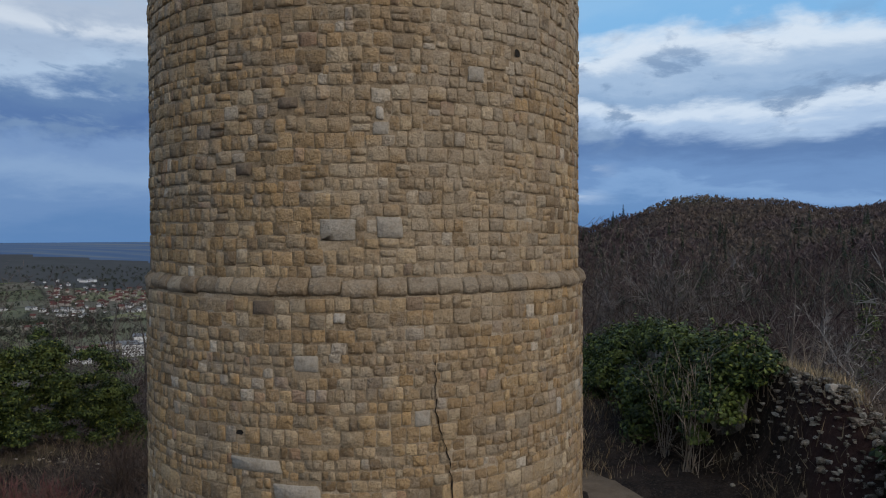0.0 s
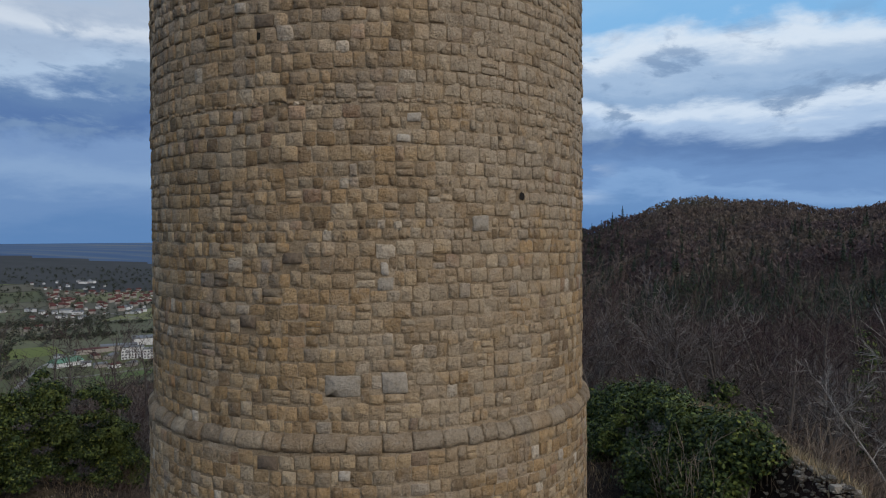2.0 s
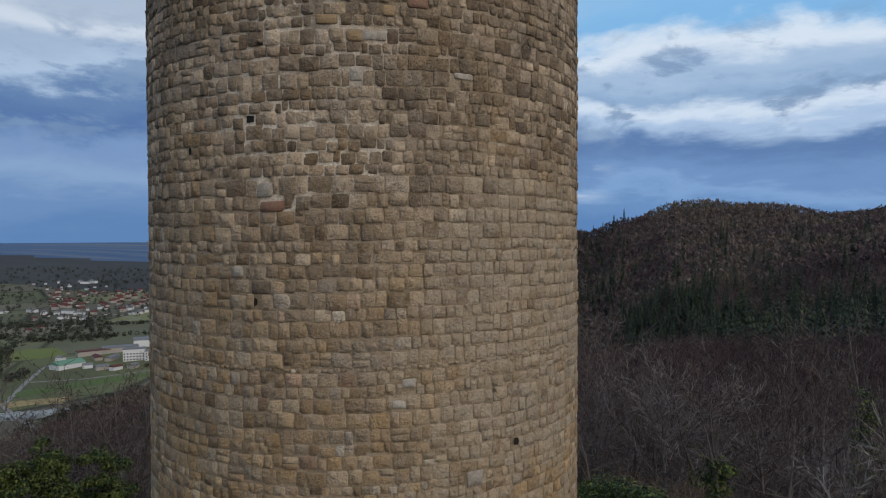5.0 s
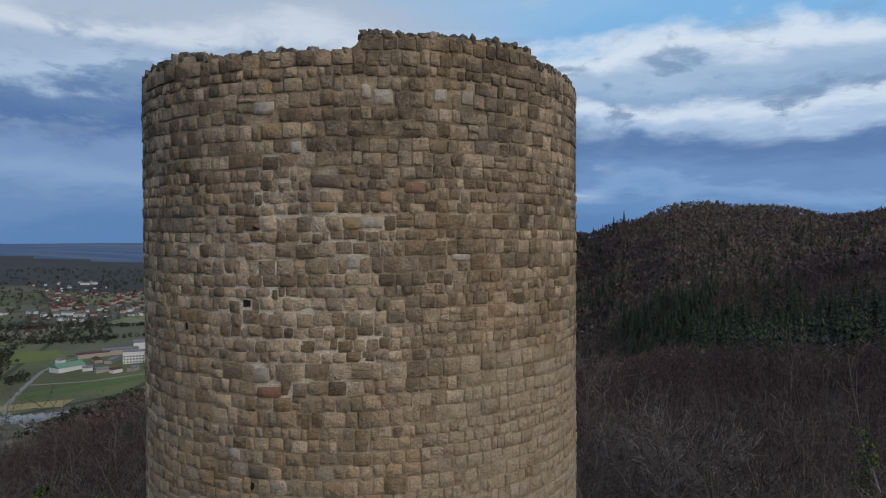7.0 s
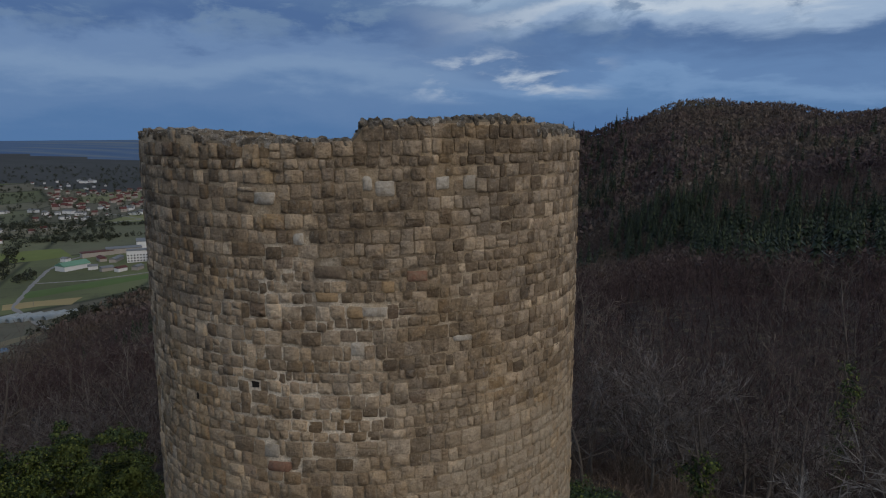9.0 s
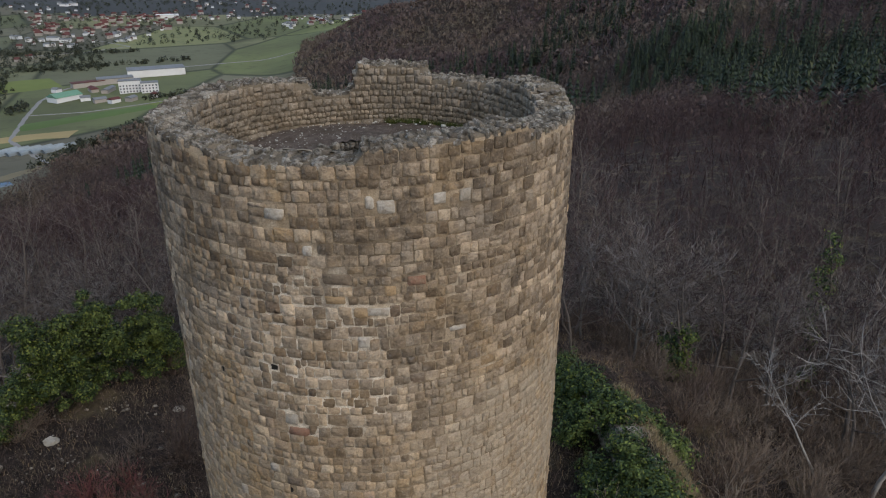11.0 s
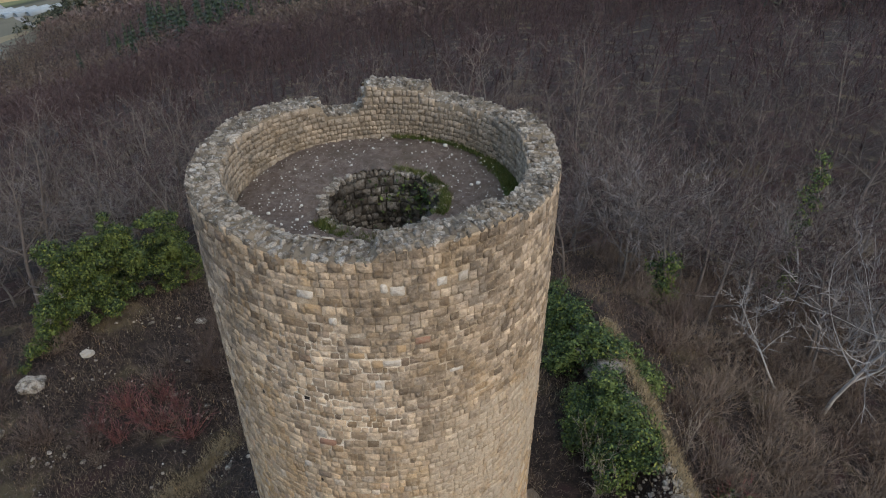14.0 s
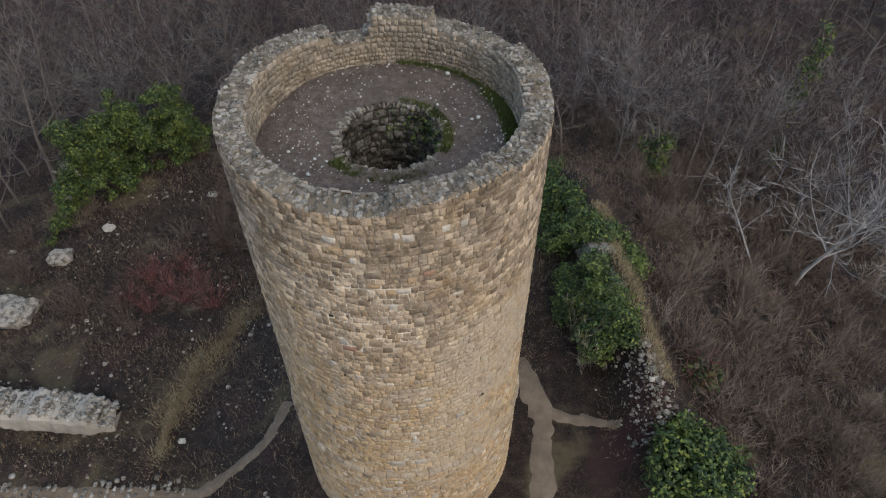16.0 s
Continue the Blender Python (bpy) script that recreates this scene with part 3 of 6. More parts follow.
def courses(z0, z1, r, lo=0.15, hi=0.29, wl=0.17, wh=0.52, seed=3, cap=False):
    """Lays out uneven courses of blocks between two heights."""
    q = np.random.default_rng(seed)
    out, z = [], z0
    while z < z1 - 0.06:
        h = q.uniform(lo, hi) if q.random() > 0.1 else q.uniform(lo * 0.85, lo * 1.1)
        h = min(h, z1 - z)
        a, end = 0.0, 2 * np.pi
        ph = q.uniform(0, 6.28)
        while a < end - 0.02:
            w = h * q.uniform(0.68, 1.42) if q.random() > 0.14 else h * q.uniform(0.5, 0.8)
            w = np.clip(w, wl * 0.6, wh)
            da = min(w / r, end - a)
            if end - a - da < 0.03:
                da = end - a
            zz = z + h / 2 + 0.025 * np.sin(3 * (a + ph)) + q.normal(0, 0.016)
            out.append((a + da / 2 + ph, zz, da * r, h))
            # sometimes one high block is two thin ones
            if h > 0.22 and q.random() < 0.05:
                out[-1] = (a + da / 2 + ph, zz - h / 4, da * r, h / 2)
                out.append((a + da / 2 + ph, zz + h / 4, da * r, h / 2))
            a += da
        z += h
    o = np.array(out)
    o[:, 0] = (o[:, 0] + np.pi) % (2 * np.pi) - np.pi
    if cap:
        o = o[o[:, 1] + o[:, 3] * 0.35 < rim(o[:, 0])]
    return o


MARKED_ROWS = ("9.7 17.75 .29 .23 pale", "6.3 17.84 .14 .22 pale", "21.5 17.82 .22 .2 pale", "27.5 17.82 .22 .22 grey", "-14.6 17.6 .36 .19 pale", "-7.7 16.97 .17 .18 pale", "7 15.8 .42 .15 pale",
    "16 16.35 .33 .17 red", "10 16.2 .2 .18 ochre", "3.2 15.8 .25 .19 ochre", "-1.5 16.45 .5 .2 dark", "26 15.25 .33 .1 pale", "3.6 15.2 .2 .22 pale", "-2.3 16.05 .35 .15 ochre",
    "-15.5 13.4 .27 .23 grey", "-13.8 13.14 .42 .17 red", "-22 12.1 .2 .17 grey", "11.8 9.99 .22 .12 pale", "13.9 10.32 .22 .14 pale", "-16.5 11.85 .33 .2 dark", "28.5 8.65 .3 .25 grey",
    "7.8 7.94 .12 .2 pale", "8 7.7 .25 .2 grey", "-10.8 8.11 .33 .17 dark", "-21 7.09 .3 .2 dark", "-.7 6.1 .55 .33 grey", "9.7 6.14 .4 .34 grey", "-.3 4.72 .18 .15 pale", "-16 4.88 .35 .22 dark",
    "-7 4 .4 .25 grey", "16 3.1 .25 .25 grey", "54 2.88 .15 .3 pale", "-18 2.35 .9 .2 grey", "-9 1.95 .75 .25 grey")
MARKED = [(*map(float, row.split()[:4]), row.split()[4]) for row in MARKED_ROWS]
# putlog holes: bearing, height, width and height of the hole
HOLES = ((-18.6, 14.53, 0.17, 0.13), (-35.6, 14.1, 0.08, 0.15), (39.7, 9.12, 0.13, 0.15), (-21.5, 2.85, 0.16, 0.09), (-17.7, 11.62, 0.07, 0.14))


def make_room(o, r):
    """Trims or takes away coursed stones where a single block or a hole sits."""
    o = o.copy()
    keep = np.ones(len(o), bool)
    for a, z, w, h in [m[:4] for m in MARKED] + list(HOLES):
        dx = ((o[:, 0] - math.radians(a) + np.pi) % (2 * np.pi) - np.pi) * r
        lap = (h + o[:, 3]) / 2 - np.abs(o[:, 1] - z)
        near = (lap > 0.02) & (np.abs(dx) < (w + o[:, 2]) / 2) & keep
        for i in np.nonzero(near)[0]:
            if lap[i] < 0.35 * o[i, 3]:
                # a neighbour above or below gives way in height
                up = 1 if o[i, 1] > z else -1
                o[i, 1] += up * lap[i] / 2
                o[i, 3] -= lap[i]
                continue
            lo, hi = dx[i] - o[i, 2] / 2, dx[i] + o[i, 2] / 2
            left, right = -w / 2 - lo, hi - w / 2
            if max(left, right) < 0.09:
                keep[i] = False
            elif left > right:
                o[i, 0] += ((lo - w / 2) / 2 - dx[i]) / r
                o[i, 2] = left
            else:
                o[i, 0] += ((hi + w / 2) / 2 - dx[i]) / r
                o[i, 2] = right
    return o[keep]


def build_tower():
    low_r = RADIUS + 0.09
    bed = 0.007   # the joints lie back behind the stones
    core = lathe("wall_core", [(low_r - bed, BASE_Z)] + [(low_r - bed, z) for z in np.linspace(-2, 5.0, 15)] + [(RADIUS - bed, 5.3)] + [(RADIUS - bed, z) for z in np.linspace(5.6, 17.6, 25)]
                 + [(RADIUS - 0.02, -0.06), (RADIUS - 0.06, -0.02), (INNER + 0.05, -0.03), (INNER, -0.08), (INNER, 17.2)], 240, MORTAR, 0.006, {42, 43, 44, 45})
    core.materials.append(INNER_MORTAR)
    core.polygons.foreach_set("material_index", (np.arange(len(core.polygons)) >= 42 * 240).astype(int))
    part("wall_core", core, tower, "pale ochre lime mortar joints")
    joint = 0.02
    lower = make_room(courses(-1.5, RING_Z - 0.17, low_r, 0.17, 0.29, seed=5), low_r)
    # small blocks above the moulding, larger ones half-way up, small again below the crown
    upper = np.concatenate([courses(RING_Z + 0.15, 10.6, RADIUS, 0.17, 0.27, seed=6), courses(10.6, 14.0, RADIUS, 0.19, 0.30, wh=0.5, seed=16),
                            courses(14.0, 18.9, RADIUS, 0.16, 0.26, seed=26, cap=True)])
    upper = make_room(upper, RADIUS)
    near = (np.abs(upper[:, 0] - 0.11) < 0.50) & (upper[:, 1] > 13.3) & (upper[:, 1] < 17.6)
    picks = upper[near][:300]
    rest = np.concatenate([upper[~near], upper[near][300:]])
    v, f = stones(rest[:, 0], rest[:, 1], rest[:, 2] - joint, rest[:, 3] - joint, RADIUS, seed=21)
    part("upper_stonework", joined("upper_stonework", v, f, STONE), tower, "weathered grey-brown and ochre sandstone courses", "stuff")
    v, f = stones(lower[:, 0], lower[:, 1], lower[:, 2] - joint, lower[:, 3] - joint, low_r, seed=22)
    part("lower_stonework", joined("lower_stonework", v, f, STONE), tower, "ochre sandstone courses below the moulding", "stuff")
    v, f = stones(picks[:, 0], picks[:, 1], picks[:, 2] - joint, picks[:, 3] - joint, RADIUS, seed=23)
    for one in v:
        part("stone", mesh_from("stone", one, f, STONE_ONE, True), tower)
    # projecting moulding of long grey blocks
    a = 0.0
    q = np.random.default_rng(9)
    while a < 2 * np.pi - 0.03:
        da = min(q.uniform(0.26, 0.62) / low_r, 2 * np.pi - a)
        phi = np.linspace(a + 0.003, a + da - 0.003, 4)
        prof = [(-0.10, -0.15), (0.03, -0.145), (0.075, -0.115), (0.095, -0.06), (0.085, 0.0), (0.045, 0.07), (-0.02, 0.13), (-0.16, 0.15)]
        m, shift, sag = len(prof), q.uniform(-0.035, 0.02), q.normal(0, 0.014)
        nip = np.array([-0.016, 0.0, 0.0, 0.0, 0.0, -0.016]) + q.uniform(-0.006, 0.006, 6)
        phi = np.concatenate([[a + 0.002], np.linspace(a + 0.009, a + da - 0.009, 4), [a + da - 0.002]])
        rings = [on_tower(phi, low_r - 0.035 + x + nip + shift + q.uniform(-0.01, 0.01, 6), RING_Z + sag + zz + q.uniform(-0.016, 0.016, 6)) for x, zz in prof]
        v = np.concatenate(rings)
        f = [(k * 6 + j, k * 6 + j + 1, (k + 1) * 6 + j + 1, (k + 1) * 6 + j) for k in range(m - 1) for j in range(5)]
        ends = [(0, 6, 12, 18), (0, 18, 24, 30), (0, 30, 36, 42), (5, 23, 17, 11), (5, 35, 29, 23), (5, 47, 41, 35)]
        part("moulding_stone", mesh_from("moulding_stone", v, f + ends, MOULDING, True), tower)
        a += da
    # inner face of the parapet
    inner = courses(FLOOR_Z - 0.18, 18.9, INNER, 0.14, 0.24, seed=8, cap=True)
    v, f = stones(inner[:, 0], inner[:, 1], inner[:, 2] - joint, inner[:, 3] - joint, INNER, inward=True, proud=0.02, rough=0.016, seed=24)
    part("parapet_inner_stonework", joined("parapet_inner_stonework", v, f, INNER_STONE), tower, "lichened grey rubble inner face of the parapet", "stuff")


def boulder(q, n=1, squash=0.5):
    """Rough rounded stones about the origin: unit icosphere points pushed about."""
    bm = bmesh.new()
    bmesh.ops.create_icosphere(bm, subdivisions=1, radius=1)
    v = np.array([x.co[:] for x in bm.verts])
    f = np.array([[x.index for x in p.verts] for p in bm.faces])
    bm.free()
    s = np.sign(v) * np.abs(v) ** 0.6
    out = s[None] * q.uniform(0.85, 1.15, (n, len(v), 1)) + q.normal(0, 0.06, (n, len(v), 3))
    return out, f


def build_crown():
    """Uneven coping of loose-bedded stones along the wall head."""
    q = np.random.default_rng(31)
    a = -np.pi
    v0, f = boulder(q, 400)
    k = 0
    joined_v = []
    while a < np.pi:
        da = q.uniform(0.08, 0.20) / RADIUS
        rr, end = INNER + 0.02, RADIUS + 0.01
        while rr < end - 0.06:
            dr = min(q.uniform(0.07, 0.24), end - rr)
            ph, rc = a + da / 2 + q.normal(0, 0.006), rr + dr / 2
            size = np.array([da * rc * q.uniform(0.46, 0.60), dr * q.uniform(0.46, 0.62), q.uniform(0.05, 0.10)])
            p = v0[k % 400] * size
            p = p + q.normal(0, 0.012, p.shape)
            p[:, 2] += p[:, 0] * q.normal(0, 0.12) + p[:, 1] * q.normal(0, 0.12)
            ca, sa = math.cos(ph), math.sin(ph)
            base = on_tower(np.array(ph), rc, float(rim(np.array(ph))) - 0.05 + q.uniform(-0.035, 0.03))
            xyz = np.stack([p[:, 0] * ca + p[:, 1] * sa, p[:, 0] * sa - p[:, 1] * ca, p[:, 2]], -1) + base
            joined_v.append(xyz)
            k += 1
            rr += dr
        a += da
    fl = f[:, ::-1]
    order = sorted(range(len(joined_v)), key=lambda i: joined_v[i][:, 1].mean())
    for i in order[:180]:
        part("coping_stone", mesh_from("coping_stone", joined_v[i], fl, RUBBLE_ONE, False), tower)
    part("coping_rubble", joined("coping_rubble", np.array([joined_v[i] for i in order[180:]]), fl, RUBBLE, False), tower, "lichen-grey rubble wall head", "stuff")


build_tower()
build_crown()
# ---------------------------------------------------------------- platform and shaft on the tower
def earth_material():
    m = Mat("trodden_earth", 1.0)
    p = m.position()
    c = m.ramp(m.noise(p, 5.0, 9, 0.78, 0.3), [(0.28, (0.05, 0.036, 0.028)), (0.45, (0.115, 0.086, 0.07)), (0.58, (0.165, 0.13, 0.108)), (0.75, (0.25, 0.205, 0.17))])
    c = m.mix(m.map(m.noise(p, 1.3, 4, 0.6), 0.48, 0.66, 0, 0.6), c, (0.075, 0.06, 0.045))
    c = m.mix(m.map(m.noise(p, 42, 3, 0.6), 0.66, 0.72, 0, 0.8), c, (0.42, 0.39, 0.35))
    m.bump(m.noise(p, 11, 7, 0.75), 0.12, 1.0)
    return m.done(c)


EARTH = earth_material()
MOSS = plain_material("moss_grass", (0.065, 0.09, 0.022), 0.6, 9.0, 1.0, 0.12)


def shaft_material():
    """Damp lining: grey faces, black moss, lime runs, some green; all darkened to carry the shaft's shade."""
    m = Mat("damp_shaft_stone", 0.85)
    p = m.position()
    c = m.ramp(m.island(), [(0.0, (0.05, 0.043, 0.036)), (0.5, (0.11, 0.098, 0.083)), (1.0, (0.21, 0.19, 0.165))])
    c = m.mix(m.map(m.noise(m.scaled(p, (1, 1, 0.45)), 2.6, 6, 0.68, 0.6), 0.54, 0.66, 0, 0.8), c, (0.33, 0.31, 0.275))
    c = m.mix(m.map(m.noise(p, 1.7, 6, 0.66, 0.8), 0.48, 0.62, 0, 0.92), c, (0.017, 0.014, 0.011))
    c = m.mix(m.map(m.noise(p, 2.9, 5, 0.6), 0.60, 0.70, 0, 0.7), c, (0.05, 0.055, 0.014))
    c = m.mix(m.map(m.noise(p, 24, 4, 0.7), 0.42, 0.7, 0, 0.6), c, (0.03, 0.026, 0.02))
    m.bump(m.noise(p, 14, 6, 0.7), 0.08, 1.0)
    return m.done(c)


SHADED_STONE = shaft_material()
CHALK = plain_material("pale_pebbles", (0.55, 0.53, 0.48), 0.3, 8.0)
WELL_R, WELL_X, WELL_Y = 1.45, 0.1, -0.05


def build_platform():
    q = np.random.default_rng(41)
    n = 160
    phi = np.linspace(-np.pi, np.pi, n, endpoint=False)
    rows, radii = [], np.linspace(WELL_R + 0.06, INNER + 0.02, 14)
    for k, r in enumerate(radii):
        u = k / 13
        z = FLOOR_Z + 0.05 * np.sin(2 * phi + 1) + 0.03 * np.sin(5 * phi + r * 2) + 0.02 * q.normal(0, 1, n) - 0.09 * u ** 4
        p = on_tower(phi, r, z)
        p[:, 0] += WELL_X * (1 - u)
        p[:, 1] += WELL_Y * (1 - u)
        rows.append(p)
    v = np.concatenate(rows)
    i, j = np.meshgrid(np.arange(13), np.arange(n), indexing="ij")
    i, j = i.ravel(), j.ravel()
    f = np.stack([i * n + j, (i + 1) * n + j, (i + 1) * n + (j + 1) % n, i * n + (j + 1) % n], -1)[:, ::-1]
    me = mesh_from("platform", v, f, EARTH, True)
    deck = part("platform", me, tower, "brown trodden earth platform strewn with pebbles")
    # lining of the central shaft, its shade put into the dark colours
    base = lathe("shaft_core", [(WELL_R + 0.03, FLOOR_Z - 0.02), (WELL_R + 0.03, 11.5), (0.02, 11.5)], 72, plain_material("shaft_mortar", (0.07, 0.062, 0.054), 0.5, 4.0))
    base.flip_normals()
    base.transform(Matrix.Translation((WELL_X, WELL_Y, 0)))
    shaft = part("shaft", base, tower, "dark stone-lined shaft in the middle of the platform")
    o = courses(12.6, FLOOR_Z - 0.02, WELL_R, 0.16, 0.36, wl=0.14, wh=0.5, seed=44)
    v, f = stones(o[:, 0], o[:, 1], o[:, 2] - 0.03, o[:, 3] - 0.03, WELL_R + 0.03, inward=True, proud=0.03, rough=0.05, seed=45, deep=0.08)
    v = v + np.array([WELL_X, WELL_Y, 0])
    part("shaft_stonework", joined("shaft_stonework", v, f, SHADED_STONE), shaft, "damp dark rubble lining", "stuff")
    # ring of rough stones round the shaft's mouth
    bv, bf = boulder(q, 60)
    a, k = 0.0, 0
    while a < 2 * np.pi - 0.05:
        w = q.uniform(0.08, 0.24)
        da = w / (WELL_R + 0.14)
        ph = a + da / 2
        p = bv[k % 60] * np.array([w * q.uniform(0.38, 0.5), q.uniform(0.09, 0.19), q.uniform(0.06, 0.12)]) + q.normal(0, 0.012, bv[0].shape)
        c, s = math.cos(ph), math.sin(ph)
        xyz = np.stack([p[:, 0] * c + p[:, 1] * s, p[:, 0] * s - p[:, 1] * c, p[:, 2]], -1) + on_tower(np.array(ph), WELL_R + 0.13 + q.normal(0, 0.04), FLOOR_Z - 0.045 + q.normal(0, 0.02)) + np.array([WELL_X, WELL_Y, 0])
        part("rim_stone", mesh_from("rim_stone", xyz, bf[:, ::-1], RUBBLE_ONE, False), shaft)
        a += da
        k += 1
    # scattered pale pebbles
    m = 900
    bv, bf = boulder(q, m)
    r, ph = np.sqrt(q.uniform(1.9 ** 2, 3.55 ** 2, m)), q.uniform(-np.pi, np.pi, m)
    size = np.exp(q.normal(np.log(0.0125), 0.5, m))
    v = bv * size[:, None, None] * np.array([1, 1, 0.6]) + on_tower(ph, r, FLOOR_Z + 0.03)[:, None]
    part("gravel", joined("gravel", v, bf, CHALK), deck, "scattered whitish pebbles", "stuff")
    # strip of moss and grass along the east foot of the parapet, and tufts about the shaft
    blades = []
    for lo, hi, r0, r1, cnt, dx in ((48, 128, 3.25, 3.72, 9000, 0), (60, 150, 1.42, 1.62, 900, 1), (-55, 45, 1.5, 2.0, 2600, 1), (60, 175, 1.45, 1.75, 1400, 1), (130, 178, 3.5, 3.72, 1500, 0), (-60, 40, 3.55, 3.72, 700, 0)):
        ph = np.radians(q.uniform(lo, hi, cnt))
        edge = q.beta(2.2, 1.1, cnt)
        rr = r0 + (r1 - r0) * edge
        p0 = on_tower(ph, rr, FLOOR_Z + q.uniform(-0.06, 0.0, cnt)) + dx * np.array([WELL_X, WELL_Y, 0])
        ang = q.uniform(0, 6.28, cnt)
        side = np.stack([np.cos(ang), np.sin(ang), np.zeros(cnt)], -1) * 0.012
        tip = p0 + np.stack([q.normal(0, 0.05, cnt), q.normal(0, 0.05, cnt), q.uniform(0.05, 0.16, cnt)], -1)
        blades.append(np.stack([p0 - side, p0 + side, tip], 1))
    b = np.concatenate(blades)
    part("moss", mesh_from("moss", b.reshape(-1, 3), np.arange(len(b) * 3).reshape(-1, 3), GRASS), tower, "green moss and grass along the parapet foot", "stuff")
    a0, a1 = np.radians(56), np.radians(126)
    ph = np.linspace(a0, a1, 40)
    rows = [on_tower(ph, INNER + 0.01 - k * 0.09 * np.sin((ph - a0) / (a1 - a0) * np.pi) ** 0.6 - 0.01 * k, FLOOR_Z + 0.035 - 0.012 * k + 0.012 * q.normal(0, 1, 40) - 0.05 * (k == 5)) for k in range(6)]
    v = np.concatenate(rows)
    f = [(k * 40 + j, k * 40 + j + 1, (k + 1) * 40 + j + 1, (k + 1) * 40 + j) for k in range(5) for j in range(39)]
    part("moss_bed", mesh_from("moss_bed", v, f, MOSS, True), tower, "damp green moss bed")
    # pocket of ferns growing in the shaft wall
    cnt = 420
    ph = np.radians(q.normal(125, 38, cnt))
    zz = FLOOR_Z - np.abs(q.normal(0, 0.8, cnt)) - 0.05
    p0 = on_tower(ph, WELL_R - q.uniform(0, 0.18, cnt), zz) + np.array([WELL_X, WELL_Y, 0])
    part("fern_growth", leaf_mesh("fern_growth", p0, q.normal(0, 1, (cnt, 3)) + np.array([0, 0, 0.6]), 0.05, 0.12, IVY, q), shaft, "moss and ferns in the shaft wall", "stuff")
    # putlog holes left in the courses: shallow near-black discs, the recess shade painted on
    for phi_deg, z, w, h in HOLES:
        a = radians(phi_deg)
        rr = (RADIUS + 0.09 if z < 5 else RADIUS) + 0.012
        turn = np.linspace(0, 2 * np.pi, 10, endpoint=False)
        c = np.stack([w * np.sign(np.cos(turn)) * np.abs(np.cos(turn)) ** 0.6, h * np.sign(np.sin(turn)) * np.abs(np.sin(turn)) ** 0.6], -1) * q.uniform(0.7, 1.05, (10, 1))
        outer = [on_tower(np.array(a + x * 0.5 / rr), rr, z + y * 0.5) for x, y in c]
        inn = [on_tower(np.array(a + x * 0.44 / rr), rr - 0.004, z + y * 0.44) for x, y in c]
        ring = [(k, (k + 1) % 10, 10 + (k + 1) % 10) for k in range(10)] + [(k, 10 + (k + 1) % 10, 10 + k) for k in range(10)]
        me = mesh_from("putlog_hole", outer + inn, ring + [(10, 10 + k, 11 + k) for k in range(1, 9)], HOLE_SHADE)
        part("putlog_hole", me, tower, "small dark putlog hole")


def leaf_mesh(name, p, nrm, lo, hi, material, q):
    """Small bent leaves at p, facing nrm: two triangles folded along the middle."""
    n = len(p)
    nrm = nrm / np.linalg.norm(nrm, axis=1, keepdims=True)
    t = np.cross(nrm, q.normal(0, 1, (n, 3)))
    t /= np.linalg.norm(t, axis=1, keepdims=True)
    b = np.cross(nrm, t)
    s = q.uniform(lo, hi, (n, 1))
    v = np.stack([p - t * s * 0.6, p + b * s * 0.42 - nrm * s * 0.12, p + t * s * 0.7, p - b * s * 0.42 - nrm * s * 0.12], 1)
    i = np.arange(n)[:, None] * 4
    f = np.concatenate([i + np.array([0, 1, 2]), i + np.array([0, 2, 3])], 1).reshape(-1, 3)
    return mesh_from(name, v.reshape(-1, 3), f, material)


GRASS = leaf_material("short_grass", (0.035, 0.05, 0.012), (0.058, 0.078, 0.018), (0.09, 0.10, 0.03))
# near-black that stands in for the shade inside holes and crack
HOLE_SHADE = plain_material("soot_dark_recess", (0.02, 0.017, 0.014), 0.4, 8.0)
build_platform()
# ---------------------------------------------------------------- stones of the tower that stand out by their colour, and the crack
def marked_stone_material(name, color):
    m = Mat(name, 0.92)
    p = m.position()
    c = m.mix(m.noise(p, 5, 6, 0.65), tuple(x * 0.7 for x in color), tuple(x * 1.15 for x in color))
    c = m.mix(m.map(m.noise(p, 7, 5, 0.7, 0.5), 0.48, 0.66, 0, 0.6), c, (0.24, 0.19, 0.13))
    c = m.mix(m.map(m.noise(p, 26, 5, 0.7), 0.42, 0.72, 0, 0.6), c, tuple(x * 0.5 for x in color))
    m.bump(m.noise(p, 20, 6, 0.7), 0.04, 0.8)
    return m.done(c)


